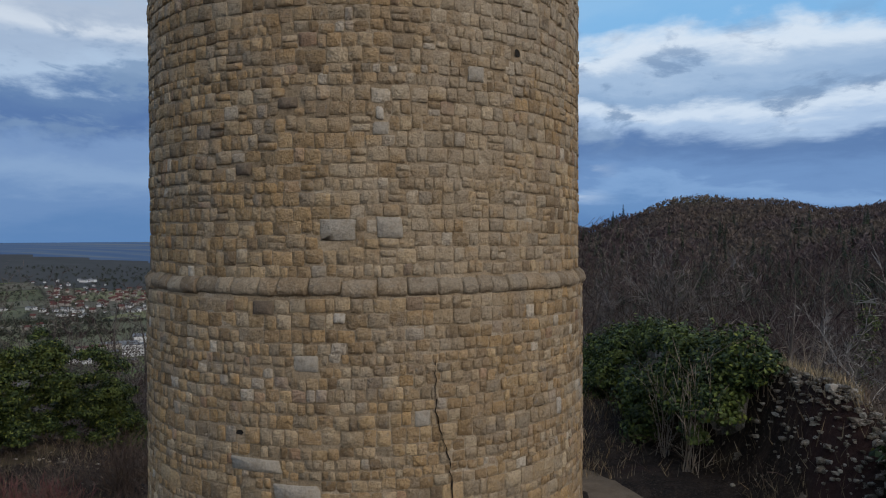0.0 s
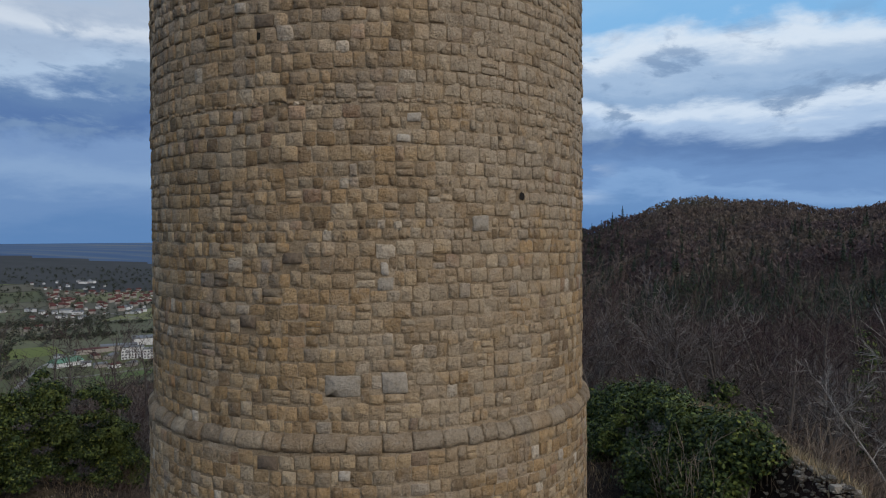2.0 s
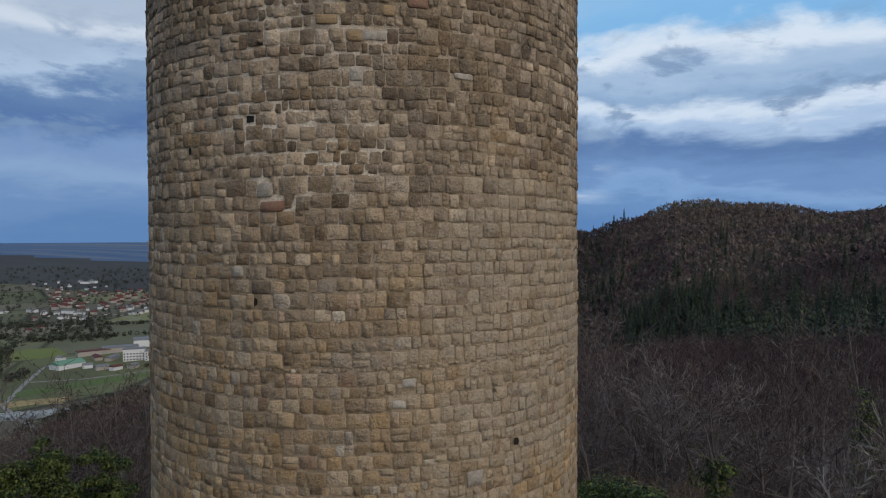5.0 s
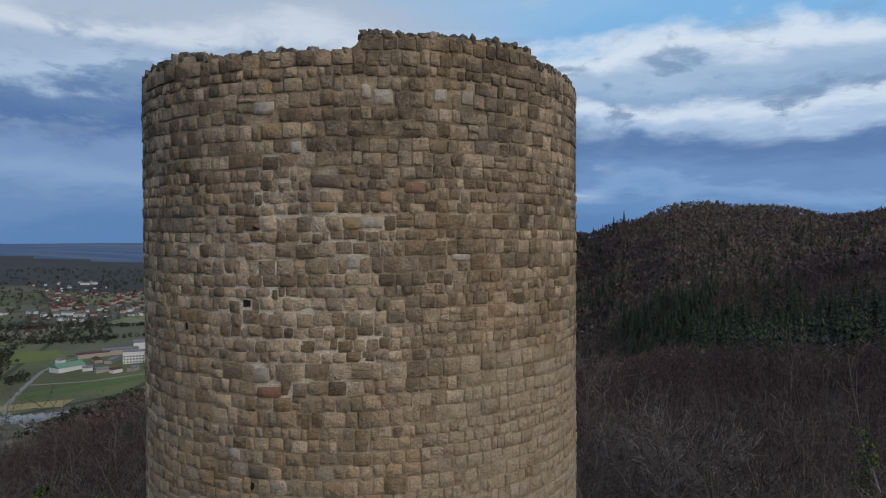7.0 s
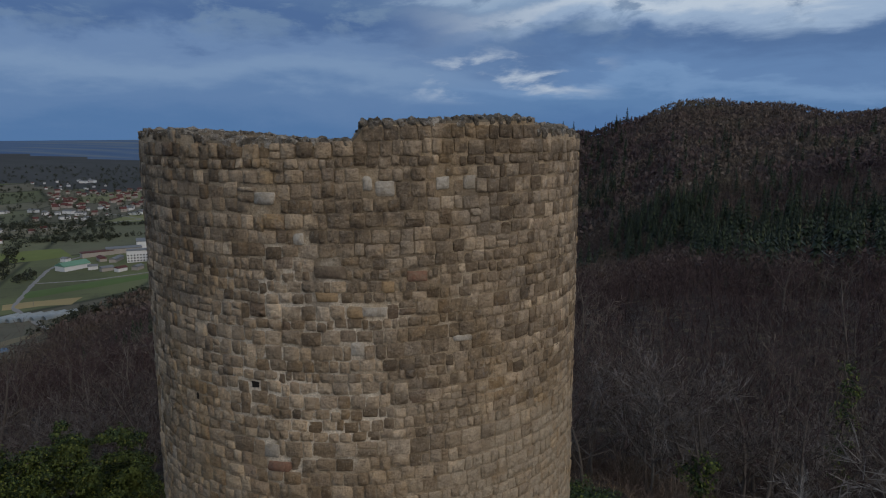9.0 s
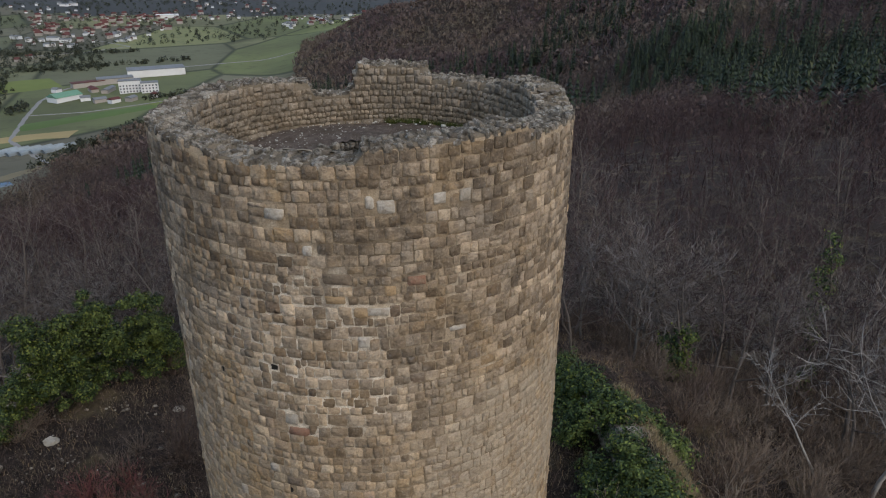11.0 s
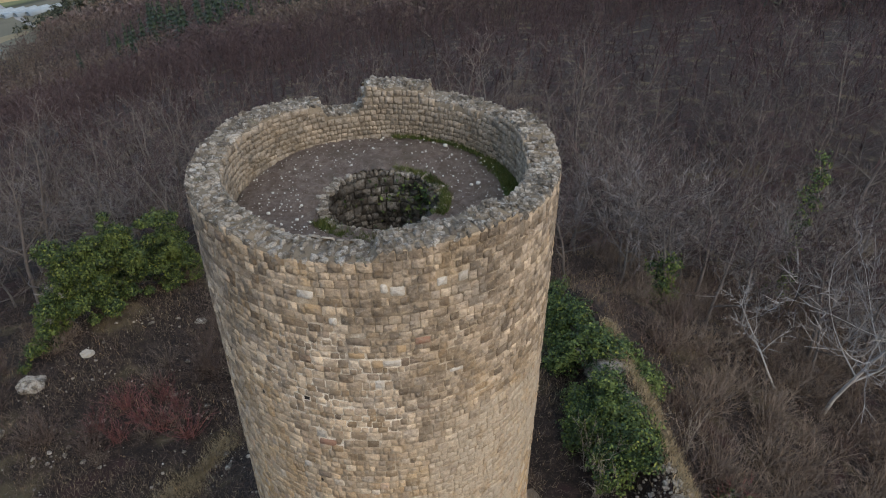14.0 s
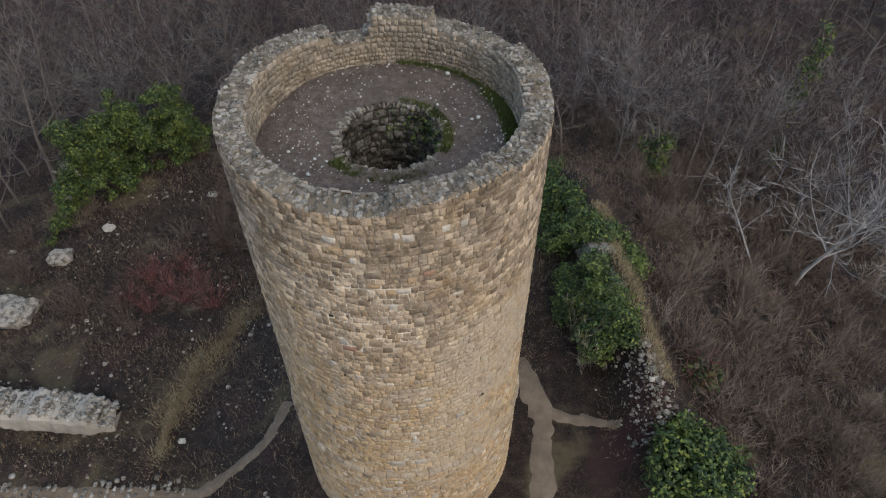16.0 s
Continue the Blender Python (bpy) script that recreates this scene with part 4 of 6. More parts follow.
def build_marked_stones():
    tints = {"pale": ((0.47, 0.42, 0.35), "whitish limestone block"), "grey": ((0.37, 0.328, 0.268), "smooth grey block"), "dark": ((0.165, 0.125, 0.09), "dark weathered block"),
             "red": ((0.27, 0.15, 0.10), "reddish brick-like block"), "ochre": ((0.36, 0.25, 0.14), "ochre yellow block")}
    mats = {k: marked_stone_material(k + "_block", c) for k, (c, _) in tints.items()}
    for i, (a, z, w, h, tint) in enumerate(MARKED):
        a, z, w, h = (np.array([x]) for x in (a, z, w, h))
        v, f = stones(np.radians(a), z, w, h, RADIUS + (0.09 if z[0] < 5 else 0.0), proud=0.012, rough=0.008, seed=500 + i)
        part("block", mesh_from("block", v[0], f, mats[tint], True), tower, tints[tint][1])
    # open crack stepping down through the lower courses, a thin strip coloured as its shade
    q = np.random.default_rng(520)
    zs = np.linspace(4.1, 1.2, 30)
    ph = np.radians(np.interp(zs, [1.2, 2.0, 2.4, 2.8, 3.2, 3.9, 4.1], [22.2, 21.8, 21.4, 19.9, 18.8, 18.5, 18.7]) + q.normal(0, 0.18, 30))
    wd = 0.005 + 0.006 * np.abs(q.normal(0, 1, 30))
    rr = RADIUS + 0.09 + 0.026
    left, right, mid = on_tower(ph - wd / rr, rr, zs), on_tower(ph + wd / rr, rr, zs), on_tower(ph, rr - 0.02, zs)
    v = np.concatenate([left, mid, right])
    f = [(k, 30 + k, 31 + k, k + 1) for k in range(29)] + [(30 + k, 60 + k, 61 + k, 31 + k) for k in range(29)]
    part("crack", mesh_from("crack", v, f, HOLE_SHADE), tower, "dark open crack in the courses")


build_marked_stones()
# ---------------------------------------------------------------- bare trees
def tubes(name, seg, material, sides=3):
    """Tapered sticks: rows of start, end, first and last radius; one side makes thin flat twigs."""
    seg = np.asarray(seg, float)
    a, b, ra, rb = seg[:, 0:3], seg[:, 3:6], seg[:, 6], seg[:, 7]
    d = b - a
    d /= np.linalg.norm(d, axis=1, keepdims=True) + 1e-9
    ref = np.where(np.abs(d[:, 2:3]) > 0.9, np.array([[1.0, 0, 0]]), np.array([[0, 0, 1.0]]))
    u = np.cross(d, ref)
    u /= np.linalg.norm(u, axis=1, keepdims=True)
    w = np.cross(d, u)
    if sides == 1:
        turn = np.random.default_rng(len(seg)).uniform(0, 3.14, (len(seg), 1))
        side = u * np.cos(turn) + w * np.sin(turn)
        v = np.stack([a - side * ra[:, None], a + side * ra[:, None], b + side * rb[:, None], b - side * rb[:, None]], 1)
        return mesh_from(name, v.reshape(-1, 3), np.arange(len(seg) * 4).reshape(-1, 4), material)
    t = np.arange(sides) * 2 * np.pi / sides
    ring = u[:, None] * np.cos(t)[None, :, None] + w[:, None] * np.sin(t)[None, :, None]
    v = np.concatenate([a[:, None] + ring * ra[:, None, None], b[:, None] + ring * rb[:, None, None]], 1)
    k = np.arange(sides)
    j = (k + 1) % sides
    f = np.stack([k, j, sides + j, sides + k], -1)
    f = (f[None] + (np.arange(len(seg)) * 2 * sides)[:, None, None]).reshape(-1, 4)
    return mesh_from(name, v.reshape(-1, 3), f, material, True)


def grow(q, height_, spread=0.55, limbs=9, twigs=6, fine=4, trunk_r=0.16, lean=0.0, fork=0.35, lift=0.5):
    """A bare crown: trunk, limbs, twigs and fine twigs as sticks. Returns (trunk and limbs, twigs)."""
    wood, thin = [], []
    p, pts = np.zeros(3), []
    n = 6
    d = np.array([lean, q.normal(0, 0.05), 1.0])
    for k in range(n):
        r0, r1 = trunk_r * (1 - 0.8 * k / n), trunk_r * (1 - 0.8 * (k + 1) / n)
        d = d + np.append(q.normal(0, 0.10, 2), 0)
        e = p + d / np.linalg.norm(d) * height_ / n * 0.92
        wood.append((*p, *e, r0, r1))
        pts.append((p, e, r1))
        p = e
    for i in range(limbs):
        u = fork + (1 - fork) * (i + q.uniform(0, 0.9)) / limbs
        s = min(int(u * n), n - 1)
        a, b, r = pts[s]
        at = a + (b - a) * (u * n - s)
        az_ = i * 2.4 + q.uniform(-0.5, 0.5)
        length = height_ * spread * (1.05 - 0.6 * u) * q.uniform(0.7, 1.2)
        dirn = np.array([math.cos(az_), math.sin(az_), lift + q.uniform(0, 0.5)])
        r = max(r * 0.62, 0.02)
        for k in range(4):
            dirn = dirn / np.linalg.norm(dirn) + q.normal(0, 0.16, 3) + np.array([0, 0, 0.08])
            e = at + dirn / np.linalg.norm(dirn) * length / 4
            wood.append((*at, *e, r, r * 0.68))
            r *= 0.68
            for _ in range(twigs // 3 + (k > 1)):
                tw = dirn / np.linalg.norm(dirn) * 0.7 + q.normal(0, 0.55, 3) + np.array([0, 0, 0.25])
                o = at + (e - at) * q.uniform(0.1, 1)
                rt, tl = max(r * 0.6, 0.017), length * q.uniform(0.22, 0.42)
                for h in range(2):
                    tw = tw / np.linalg.norm(tw) + q.normal(0, 0.2, 3)
                    x = o + tw / np.linalg.norm(tw) * tl / 2
                    thin.append((*o, *x, rt, rt * 0.6))
                    for _ in range(fine // 2 + h):
                        ft = tw / np.linalg.norm(tw) + q.normal(0, 0.5, 3) + np.array([0, 0, 0.2])
                        g = o + (x - o) * q.uniform(0.2, 1)
                        thin.append((*g, *(g + ft / np.linalg.norm(ft) * tl * q.uniform(0.3, 0.6)), 0.019, 0.008))
                    o, rt = x, rt * 0.6
            at = e
    return wood, thin


def bare_tree(seed, label, height_, bark, twig, **k):
    q = np.random.default_rng(seed)
    wood, thin = grow(q, height_, **k)
    t = thing("bare_tree", label, "tree", "bare trees of the wood")
    part("trunk", tubes("trunk", wood, bark, 5), t)
    part("crown", tubes("crown", thin, twig, 1), t, "leafless twigs")
    return t


def at_ground(x, y, turn=0.0, size=1.0, sink=0.15):
    return Matrix.Translation((x, y, float(height(x, y)) - sink)) @ Matrix.Rotation(turn, 4, "Z") @ Matrix.Scale(size, 4)


BIRCH_TWIG = twig_material("pale_twigs", (0.17, 0.155, 0.145), (0.24, 0.22, 0.205), (0.32, 0.30, 0.28))
WIDE_TWIG = twig_material("ash_grey_twigs", (0.11, 0.095, 0.088), (0.165, 0.146, 0.136), (0.24, 0.215, 0.20))
ASH_BARK = plain_material("ash_bark", (0.15, 0.135, 0.12), 0.4, 4)
GREY_TWIG = twig_material("grey_twigs", (0.075, 0.06, 0.052), (0.13, 0.106, 0.092), (0.23, 0.19, 0.165))


def build_trees():
    kinds = []
    for i, (hh, sp, li) in enumerate(((13, 0.62, 12), (15, 0.5, 13), (11, 0.75, 12), (14, 0.58, 13), (9, 0.8, 11))):
        kinds.append(bare_tree(100 + i, "leafless brown-grey tree on the wooded slope", hh, BARK, (TWIG, GREY_TWIG)[i % 2], spread=sp, limbs=li, twigs=7, fine=3, trunk_r=0.075 + 0.008 * hh, fork=0.26, lift=0.38))
    wide = bare_tree(120, "wide-crowned leafless tree with pale grey twigs", 8.0, ASH_BARK, WIDE_TWIG, spread=0.8, limbs=16, twigs=8, fine=7, trunk_r=0.11, fork=0.25)
    birch = bare_tree(121, "slender pale-barked tree leaning over the slope", 8.2, PALE_BARK, BIRCH_TWIG, spread=0.4, limbs=9, trunk_r=0.08, lean=-0.38, fork=0.5)
    big = bare_tree(122, "large pale-barked tree with white twisting limbs", 12.0, PALE_BARK, BIRCH_TWIG, spread=0.7, limbs=17, twigs=8, fine=8, trunk_r=0.15, lean=0.12, fork=0.3)
    wide.matrix_basis = at_ground(14.2, 24.0)
    birch.matrix_basis = at_ground(21.6, 13.6)
    big.matrix_basis = at_ground(24.5, 13.5)
    copy_thing(big, at_ground(31.0, 11.0, 2.0, 0.85))
    copy_thing(wide, at_ground(-31.0, 38.0, 1.0, 1.0))
    copy_thing(wide, at_ground(-38.0, 34.0, 2.6, 1.1))
    for x, y, s in ((21.0, 30.0, 0.9), (25.5, 37.5, 1.0), (17.0, 36.0, 0.95), (33.0, 27.0, 0.9), (8.5, 33.0, 0.85), (-24.0, 41.0, 1.0), (-33.0, 46.0, 1.05), (40.0, 38.0, 1.0), (29.0, 19.5, 0.75), (17.5, 27.0, 1.1), (26.0, 28.0, 1.15), (36.0, 20.0, 1.1), (12.0, 30.0, 0.95), (32.0, 34.0, 1.2), (44.0, 27.0, 1.2), (-27.0, 36.0, 1.15), (-40.0, 42.0, 1.2), (-15.0, 36.0, 0.9), (-20.0, 46.0, 1.1), (-47.0, 38.0, 1.2), (5.0, 40.0, 1.1), (19.0, 44.0, 1.2), (-8.0, 44.0, 1.1)):
        copy_thing(wide, at_ground(x, y, x * 1.3, s))
    q = np.random.default_rng(77)
    placed = [(14.2, 24.0), (21.6, 13.6), (24.5, 13.5)]
    spots = []
    tries = 0
    while len(spots) < 275 and tries < 20000:
        tries += 1
        a, d = radians(q.uniform(-58, 58)), math.sqrt(q.uniform(20 ** 2, 82 ** 2))
        x, y = d * math.sin(a), d * math.cos(a)
        if abs(x) < 15 and y < 22 or (-32 < x < -8 and y < 34) or (x < -8 and y < 20) or (8 < x < 17 and y < 19):
            continue
        if min((x - u) ** 2 + (y - v) ** 2 for u, v in placed) < 5.5:
            continue
        placed.append((x, y))
        spots.append((x, y))
    for k, (x, y) in enumerate(spots):
        src = kinds[k % 5]
        room = 5.5 - float(height(x, y))
        m = at_ground(x, y, q.uniform(0, 6.28), min(q.uniform(0.75, 1.1), room / (13, 15, 11, 14, 9)[k % 5]))
        if k < 5:
            src.matrix_basis = m
        else:
            copy_thing(src, m)


build_trees()


# ---------------------------------------------------------------- the woods farther off
def rows_of(kind_seed, n_kinds, **k):
    out = []
    for i in range(n_kinds):
        wood, thin = grow(np.random.default_rng(kind_seed + i), 13.0, **k)
        out.append(np.array(wood + thin))
    return out


def scatter(n, lo, hi, az0, az1, seed):
    q = np.random.default_rng(seed)
    a, d = np.radians(q.uniform(az0, az1, n)), np.sqrt(q.uniform(lo ** 2, hi ** 2, n))
    return d * np.sin(a), d * np.cos(a), q


def build_woods():
    # middle distance: whole small trees, joined
    x, y, q = scatter(1500, 78, 240, -52, 52, 201)
    z = height(x, y)
    protos = rows_of(300, 6, limbs=9, twigs=3, fine=1, spread=0.42, trunk_r=0.13)
    allseg = []
    for i in range(len(x)):
        s = protos[i % 6].copy()
        c, sn, k = math.cos(i * 1.7), math.sin(i * 1.7), q.uniform(0.75, 1.15)
        for o in (0, 3):
            px, py = s[:, o].copy(), s[:, o + 1].copy()
            s[:, o], s[:, o + 1] = (px * c - py * sn) * k + x[i], (px * sn + py * c) * k + y[i]
            s[:, o + 2] = s[:, o + 2] * k + z[i]
        s[:, 6:] = np.maximum(s[:, 6:] * 1.2, 0.025)
        allseg.append(s)
    seg = np.concatenate(allseg)
    tagged(new("woods_middle", tubes("woods_middle", seg, TWIG, 1)), "leafless brown woods on the castle hill", "woods", kind="stuff")
    # far: fuzzy crowns of small facets over a few thin stems, simpler with distance
    for name, n, lo, hi, m, stems, size, tall in (("woods_far", 19000, 200, 640, 13, 4, 0.42, 11.5), ("woods_distant", 30000, 600, 1350, 8, 0, 1.15, 9.5)):
        x, y, q = scatter(n, lo, hi, -46, 48, 210 + m)
        z = height(x, y)
        keep = ((z > -136) | (x > wood_edge(x, y))) & ~((y > 1250) & (x < 0))
        x, y, z = x[keep], y[keep], z[keep]
        n = len(x)
        tall_ = tall * q.uniform(0.7, 1.2, (n, 1))
        d = q.normal(0, 1, (n, m, 3))
        d /= np.linalg.norm(d, axis=2, keepdims=True)
        rad = q.uniform(0.35, 1.0, (n, m, 1))
        mid = np.stack([x, y, z], -1)[:, None] + d * rad * np.array([2.7, 2.7, 0.0]) + np.concatenate([np.zeros((n, m, 2)), (tall_ * (0.66 + 0.33 * d[:, :, 2] * rad[:, :, 0]))[:, :, None]], 2)
        mid = mid.reshape(-1, 3)
        up = np.array([0, 0, 1.0])
        tri = [mid + q.normal(0, size, mid.shape) + up * s_ for s_ in (-0.5 * size, -0.3 * size, 1.3 * size)]
        v = np.stack(tri, 1)
        if stems:
            bx = np.stack([np.repeat(x[:, None], stems, 1) + q.normal(0, 0.5, (n, stems)), np.repeat(y[:, None], stems, 1) + q.normal(0, 0.5, (n, stems)), np.repeat(z[:, None], stems, 1)], -1)
            tip = bx + np.concatenate([q.normal(0, 1.3, (n, stems, 2)), (tall_ * q.uniform(0.6, 1.0, (n, stems)))[:, :, None]], 2)
            ang = q.uniform(0, 6.28, (n, stems))
            side = np.stack([np.cos(ang), np.sin(ang), np.zeros((n, stems))], -1) * 0.09
            v = np.concatenate([v, np.stack([bx - side, bx + side, tip], 2).reshape(-1, 3, 3)])
        v = v.reshape(-1, 3)
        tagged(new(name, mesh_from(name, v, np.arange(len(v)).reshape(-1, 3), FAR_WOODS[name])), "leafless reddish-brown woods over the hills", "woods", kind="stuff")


# same woods twice: the distant copy is coloured brighter as a sunlit hill
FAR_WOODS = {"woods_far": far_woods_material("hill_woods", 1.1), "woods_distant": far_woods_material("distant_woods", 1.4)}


def build_conifers():
    """Dark firs on the opposite slope, whorl upon whorl of drooping boughs."""
    q = np.random.default_rng(55)
    spots = []
    for az0, az1, lo, hi, n in ((15.5, 22, 430, 580, 190), (21, 35, 300, 490, 260), (24, 38, 210, 320, 40), (13, 34, 390, 600, 90), (9, 13, 300, 360, 9), (14, 40, 600, 900, 90), (-24, -8, 330, 480, 60), (-12, 10, 600, 800, 170), (8, 15, 640, 1100, 130), (-30, -12, 320, 480, 30)):
        a, d = np.radians(q.uniform(az0, az1, n)), np.sqrt(q.uniform(lo ** 2, hi ** 2, n))
        spots += list(zip(d * np.sin(a), d * np.cos(a)))
    tri = []
    for x, y in spots:
        z, hh = float(height(x, y)), q.uniform(13, 27)
        for k in range(9):
            u = k / 9
            zz, rr = z + hh * (0.12 + 0.86 * u), hh * 0.24 * (1 - u) + 0.3
            a0 = q.uniform(0, 6.28)
            for b in range(7):
                a = a0 + b * 0.9 + q.uniform(-0.2, 0.2)
                c, s = math.cos(a), math.sin(a)
                e = rr * q.uniform(0.7, 1.15)
                tri += [(x - s * e * 0.35, y + c * e * 0.35, zz + hh * 0.05), (x + s * e * 0.35, y - c * e * 0.35, zz + hh * 0.05), (x + c * e, y + s * e, zz - hh * 0.05)]
    v = np.array(tri)
    tagged(new("fir_stand", mesh_from("fir_stand", v, np.arange(len(v)).reshape(-1, 3), CONIFER)), "dark green firs among the leafless woods", "woods", kind="stuff")


build_woods()
build_conifers()


# ---------------------------------------------------------------- ivy, bushes, stalks near the tower
def ivy_leaves(name, centres, radii, count, seed, lo=0.11, hi=0.22, material=IVY, droop=0.3):
    """Leaves gathered on uneven clumps."""
    q = np.random.default_rng(seed)
    c, r = np.asarray(centres, float), np.asarray(radii, float)
    pick = q.choice(len(c), count, p=r ** 2 / (r ** 2).sum())
    d = q.normal(0, 1, (count, 3))
    d[:, 2] = np.abs(d[:, 2]) * 0.9 - 0.25
    d /= np.linalg.norm(d, axis=1, keepdims=True)
    lump = 1 + 0.38 * np.sin(d[:, 0] * 5 + pick) * np.sin(d[:, 1] * 6 + pick * 2) + 0.2 * np.sin(d[:, 2] * 9 + pick)
    p = c[pick] + d * (r[pick] * lump * q.uniform(0.72, 1.08, count))[:, None]
    keep = p[:, 2] > height(p[:, 0], p[:, 1]) - 0.1
    p, d = p[keep], d[keep]
    return leaf_mesh(name, p, d + q.normal(0, 0.55, d.shape) + np.array([0, 0, droop]), lo, hi, material, q)


PALE_STONE = plain_material("broken_pale_stone", (0.38, 0.345, 0.29), 0.4, 5.0, 0.9, 0.05)


def build_ivy():
    q = np.random.default_rng(61)
    # east: ivy pouring over the ruined enclosing wall
    wall = thing("ruined_wall", "ruined enclosing wall thickly grown over with dark green ivy", "wall")
    n, k = 26, 7
    yy = np.linspace(3.6, 20.0, n)
    rows = []
    for y in yy:
        cx = 11.1 - 0.10 * y
        g = float(height(cx - 1.6, y)) - 0.4
        full = float(height(cx, y)) + 0.05 + 0.15 * math.sin(y * 2.1) - 0.16 * max(y - 12, 0)
        top = g + (full - g) * min(1.0, 0.35 + (y - 3.6) / 1.5)
        prof = [(-0.95, g), (-0.85, (g + top) / 2), (-0.7, top - 0.1), (0, top), (0.55, top - 0.15), (0.8, (g + top) / 2), (0.95, g)]
        rows.append([(cx + dx + q.normal(0, 0.06), y + q.normal(0, 0.05), zz + q.normal(0, 0.05)) for dx, zz in prof])
    v = np.array(rows).reshape(-1, 3)
    f = [(a * k + b, a * k + b + 1, (a + 1) * k + b + 1, (a + 1) * k + b) for a in range(n - 1) for b in range(k - 1)]
    part("masonry", mesh_from("masonry", v, np.array(f)[:, ::-1], RUBBLE), wall, "grey rubble masonry under the ivy")
    cs, rs = [], []
    # lumps along the wall: place along it, reach over the inner face, spread, clumps
    for ly, lo, hi, sd, cnt in ((4.6, 0.1, 1.0, 0.6, 18), (6.4, 0.1, 1.15, 0.7, 26), (8.2, 0.2, 1.0, 0.5, 14), (9.3, -0.9, -0.4, 0.4, 9), (11.6, -0.6, 0.3, 0.6, 18), (12.2, 0.5, 1.1, 0.6, 10), (14.2, 0.1, 0.9, 0.7, 16), (16.8, 0.2, 0.9, 0.8, 14), (19.2, 0.1, 0.7, 0.7, 10)):
        for _ in range(cnt):
            y, u = q.normal(ly, sd), q.uniform(lo, hi)
            cx = 11.1 - 0.10 * y
            top = float(height(cx, y)) + 0.05
            cs.append((cx - 0.1 - 2.1 * u, y, top - 2.2 * max(u, 0) ** 1.6 - 1.3 * max(-u, 0) + q.uniform(-0.2, 0.45) - 0.12 * max(y - 12, 0)))
            rs.append(q.choice([0.28, 0.4, 0.55, 0.75]) * q.uniform(0.85, 1.15))
    part("ivy", ivy_leaves("ivy", cs, rs, 62000, 62, 0.07, 0.15), wall, "dark glossy ivy leaves")
    # tumbled rubble where the wall breaks off
    m = 620
    bv, bf = boulder(q, m)
    bv = bv * q.uniform(0.6, 1.35, (m, 1, 3)) + q.normal(0, 0.16, bv.shape)
    y = q.uniform(-1.2, 3.6, m)
    x = 11.2 - 0.10 * y + q.normal(0, 0.6, m)
    size = np.minimum(np.exp(q.normal(np.log(0.042), 0.55, m)), 0.13)
    v = bv * size[:, None, None] * np.array([1.2, 1, 0.7]) + np.stack([x, y, height(x, y) + size * 0.25], -1)[:, None]
    for one in v[:60]:
        part("fallen_stone", mesh_from("fallen_stone", one, bf, PALE_STONE, False), wall)
    part("rubble", joined("rubble", v[60:], bf, RUBBLE, False), wall, "tumbled rubble of the broken wall", "stuff")
    # west: a knoll of ruin under ivy
    knoll = thing("ivy_thicket", "ivy-covered stump of ruin with olive green leaves", "thicket")
    cs, rs = [], []
    for lx, ly, lh, lr, cnt in ((-25.4, 20.6, 3.0, 0.9, 20), (-24.6, 22.4, 5.6, 0.9, 34), (-23.4, 24.2, 4.6, 1.1, 30), (-22.2, 26.0, 6.4, 1.0, 36), (-20.8, 28.2, 5.4, 1.3, 34), (-20.2, 30.4, 7.4, 0.9, 34)):
        for _ in range(cnt):
            x, y = q.normal(lx, lr * 0.8), q.normal(ly, lr * 0.8)
            fall = math.exp(-((x - lx) ** 2 + (y - ly) ** 2) / (2.2 * lr * lr))
            cs.append((x, y, float(height(x, y)) + 0.1 + 1.25 * lh * fall * q.uniform(0.1, 1.0) ** 0.8))
            rs.append(q.choice([0.3, 0.42, 0.6, 0.85]))
    part("leaves", ivy_leaves("leaves", cs, rs, 90000, 63, 0.09, 0.18, OLIVE), knoll)
    wood, thin = grow(np.random.default_rng(64), 3.6, spread=0.8, limbs=8, trunk_r=0.06, fork=0.15)
    tw = part("dead_branch", tubes("dead_branch", np.array(wood + thin), BIRCH_TWIG, 3), knoll, "bleached dead branch")
    tw.location = (-25.5, 22.5, float(height(-25.5, 22.5)) + 0.6)
    # evergreen bush beside the path
    for (bx, by, br, hh, cnt, lab) in ((12.35, -2.0, 1.7, 2.3, 15000, "rounded glossy evergreen bush on the bank"), (14.6, 3.4, 0.7, 1.0, 1200, "small evergreen bush among brambles")):
        bush = thing("evergreen_bush", lab, "bush", "evergreen bushes")
        g = float(height(bx, by))
        cs = [(bx + q.normal(0, br * 0.5), by + q.normal(0, br * 0.5), g + q.uniform(0.2, hh)) for _ in range(26)]
        part("leaves", ivy_leaves("leaves", cs, q.uniform(br * 0.35, br * 0.62, 26), cnt, 66), bush)
        wood, thin = grow(np.random.default_rng(67), hh, spread=0.4, limbs=5, twigs=3, fine=2, trunk_r=0.05, fork=0.1)
        st = part("stems", tubes("stems", np.array(wood), BARK, 4), bush)
        st.location = (bx, by, g - 0.05)
    # ivy climbing trees in the wood
    for (x, y, z0, z1, rr) in ((31.5, 33.5, -2, 1.2, 0.9), (16.0, 21.0, -4, 0.5, 0.8)):
        t = thing("ivy_clad_trunk", "tree trunk wrapped in green ivy", "tree", "ivy-clad trees")
        g = float(height(x, y))
        wood, thin = grow(np.random.default_rng(int(x * 10)), z1 - g + 2.5, spread=0.3, limbs=7, twigs=4, fine=4, trunk_r=0.2, fork=0.4)
        tr = part("trunk", tubes("trunk", np.array(wood + thin), BARK, 4), t)
        tr.location = (x, y, g - 0.1)
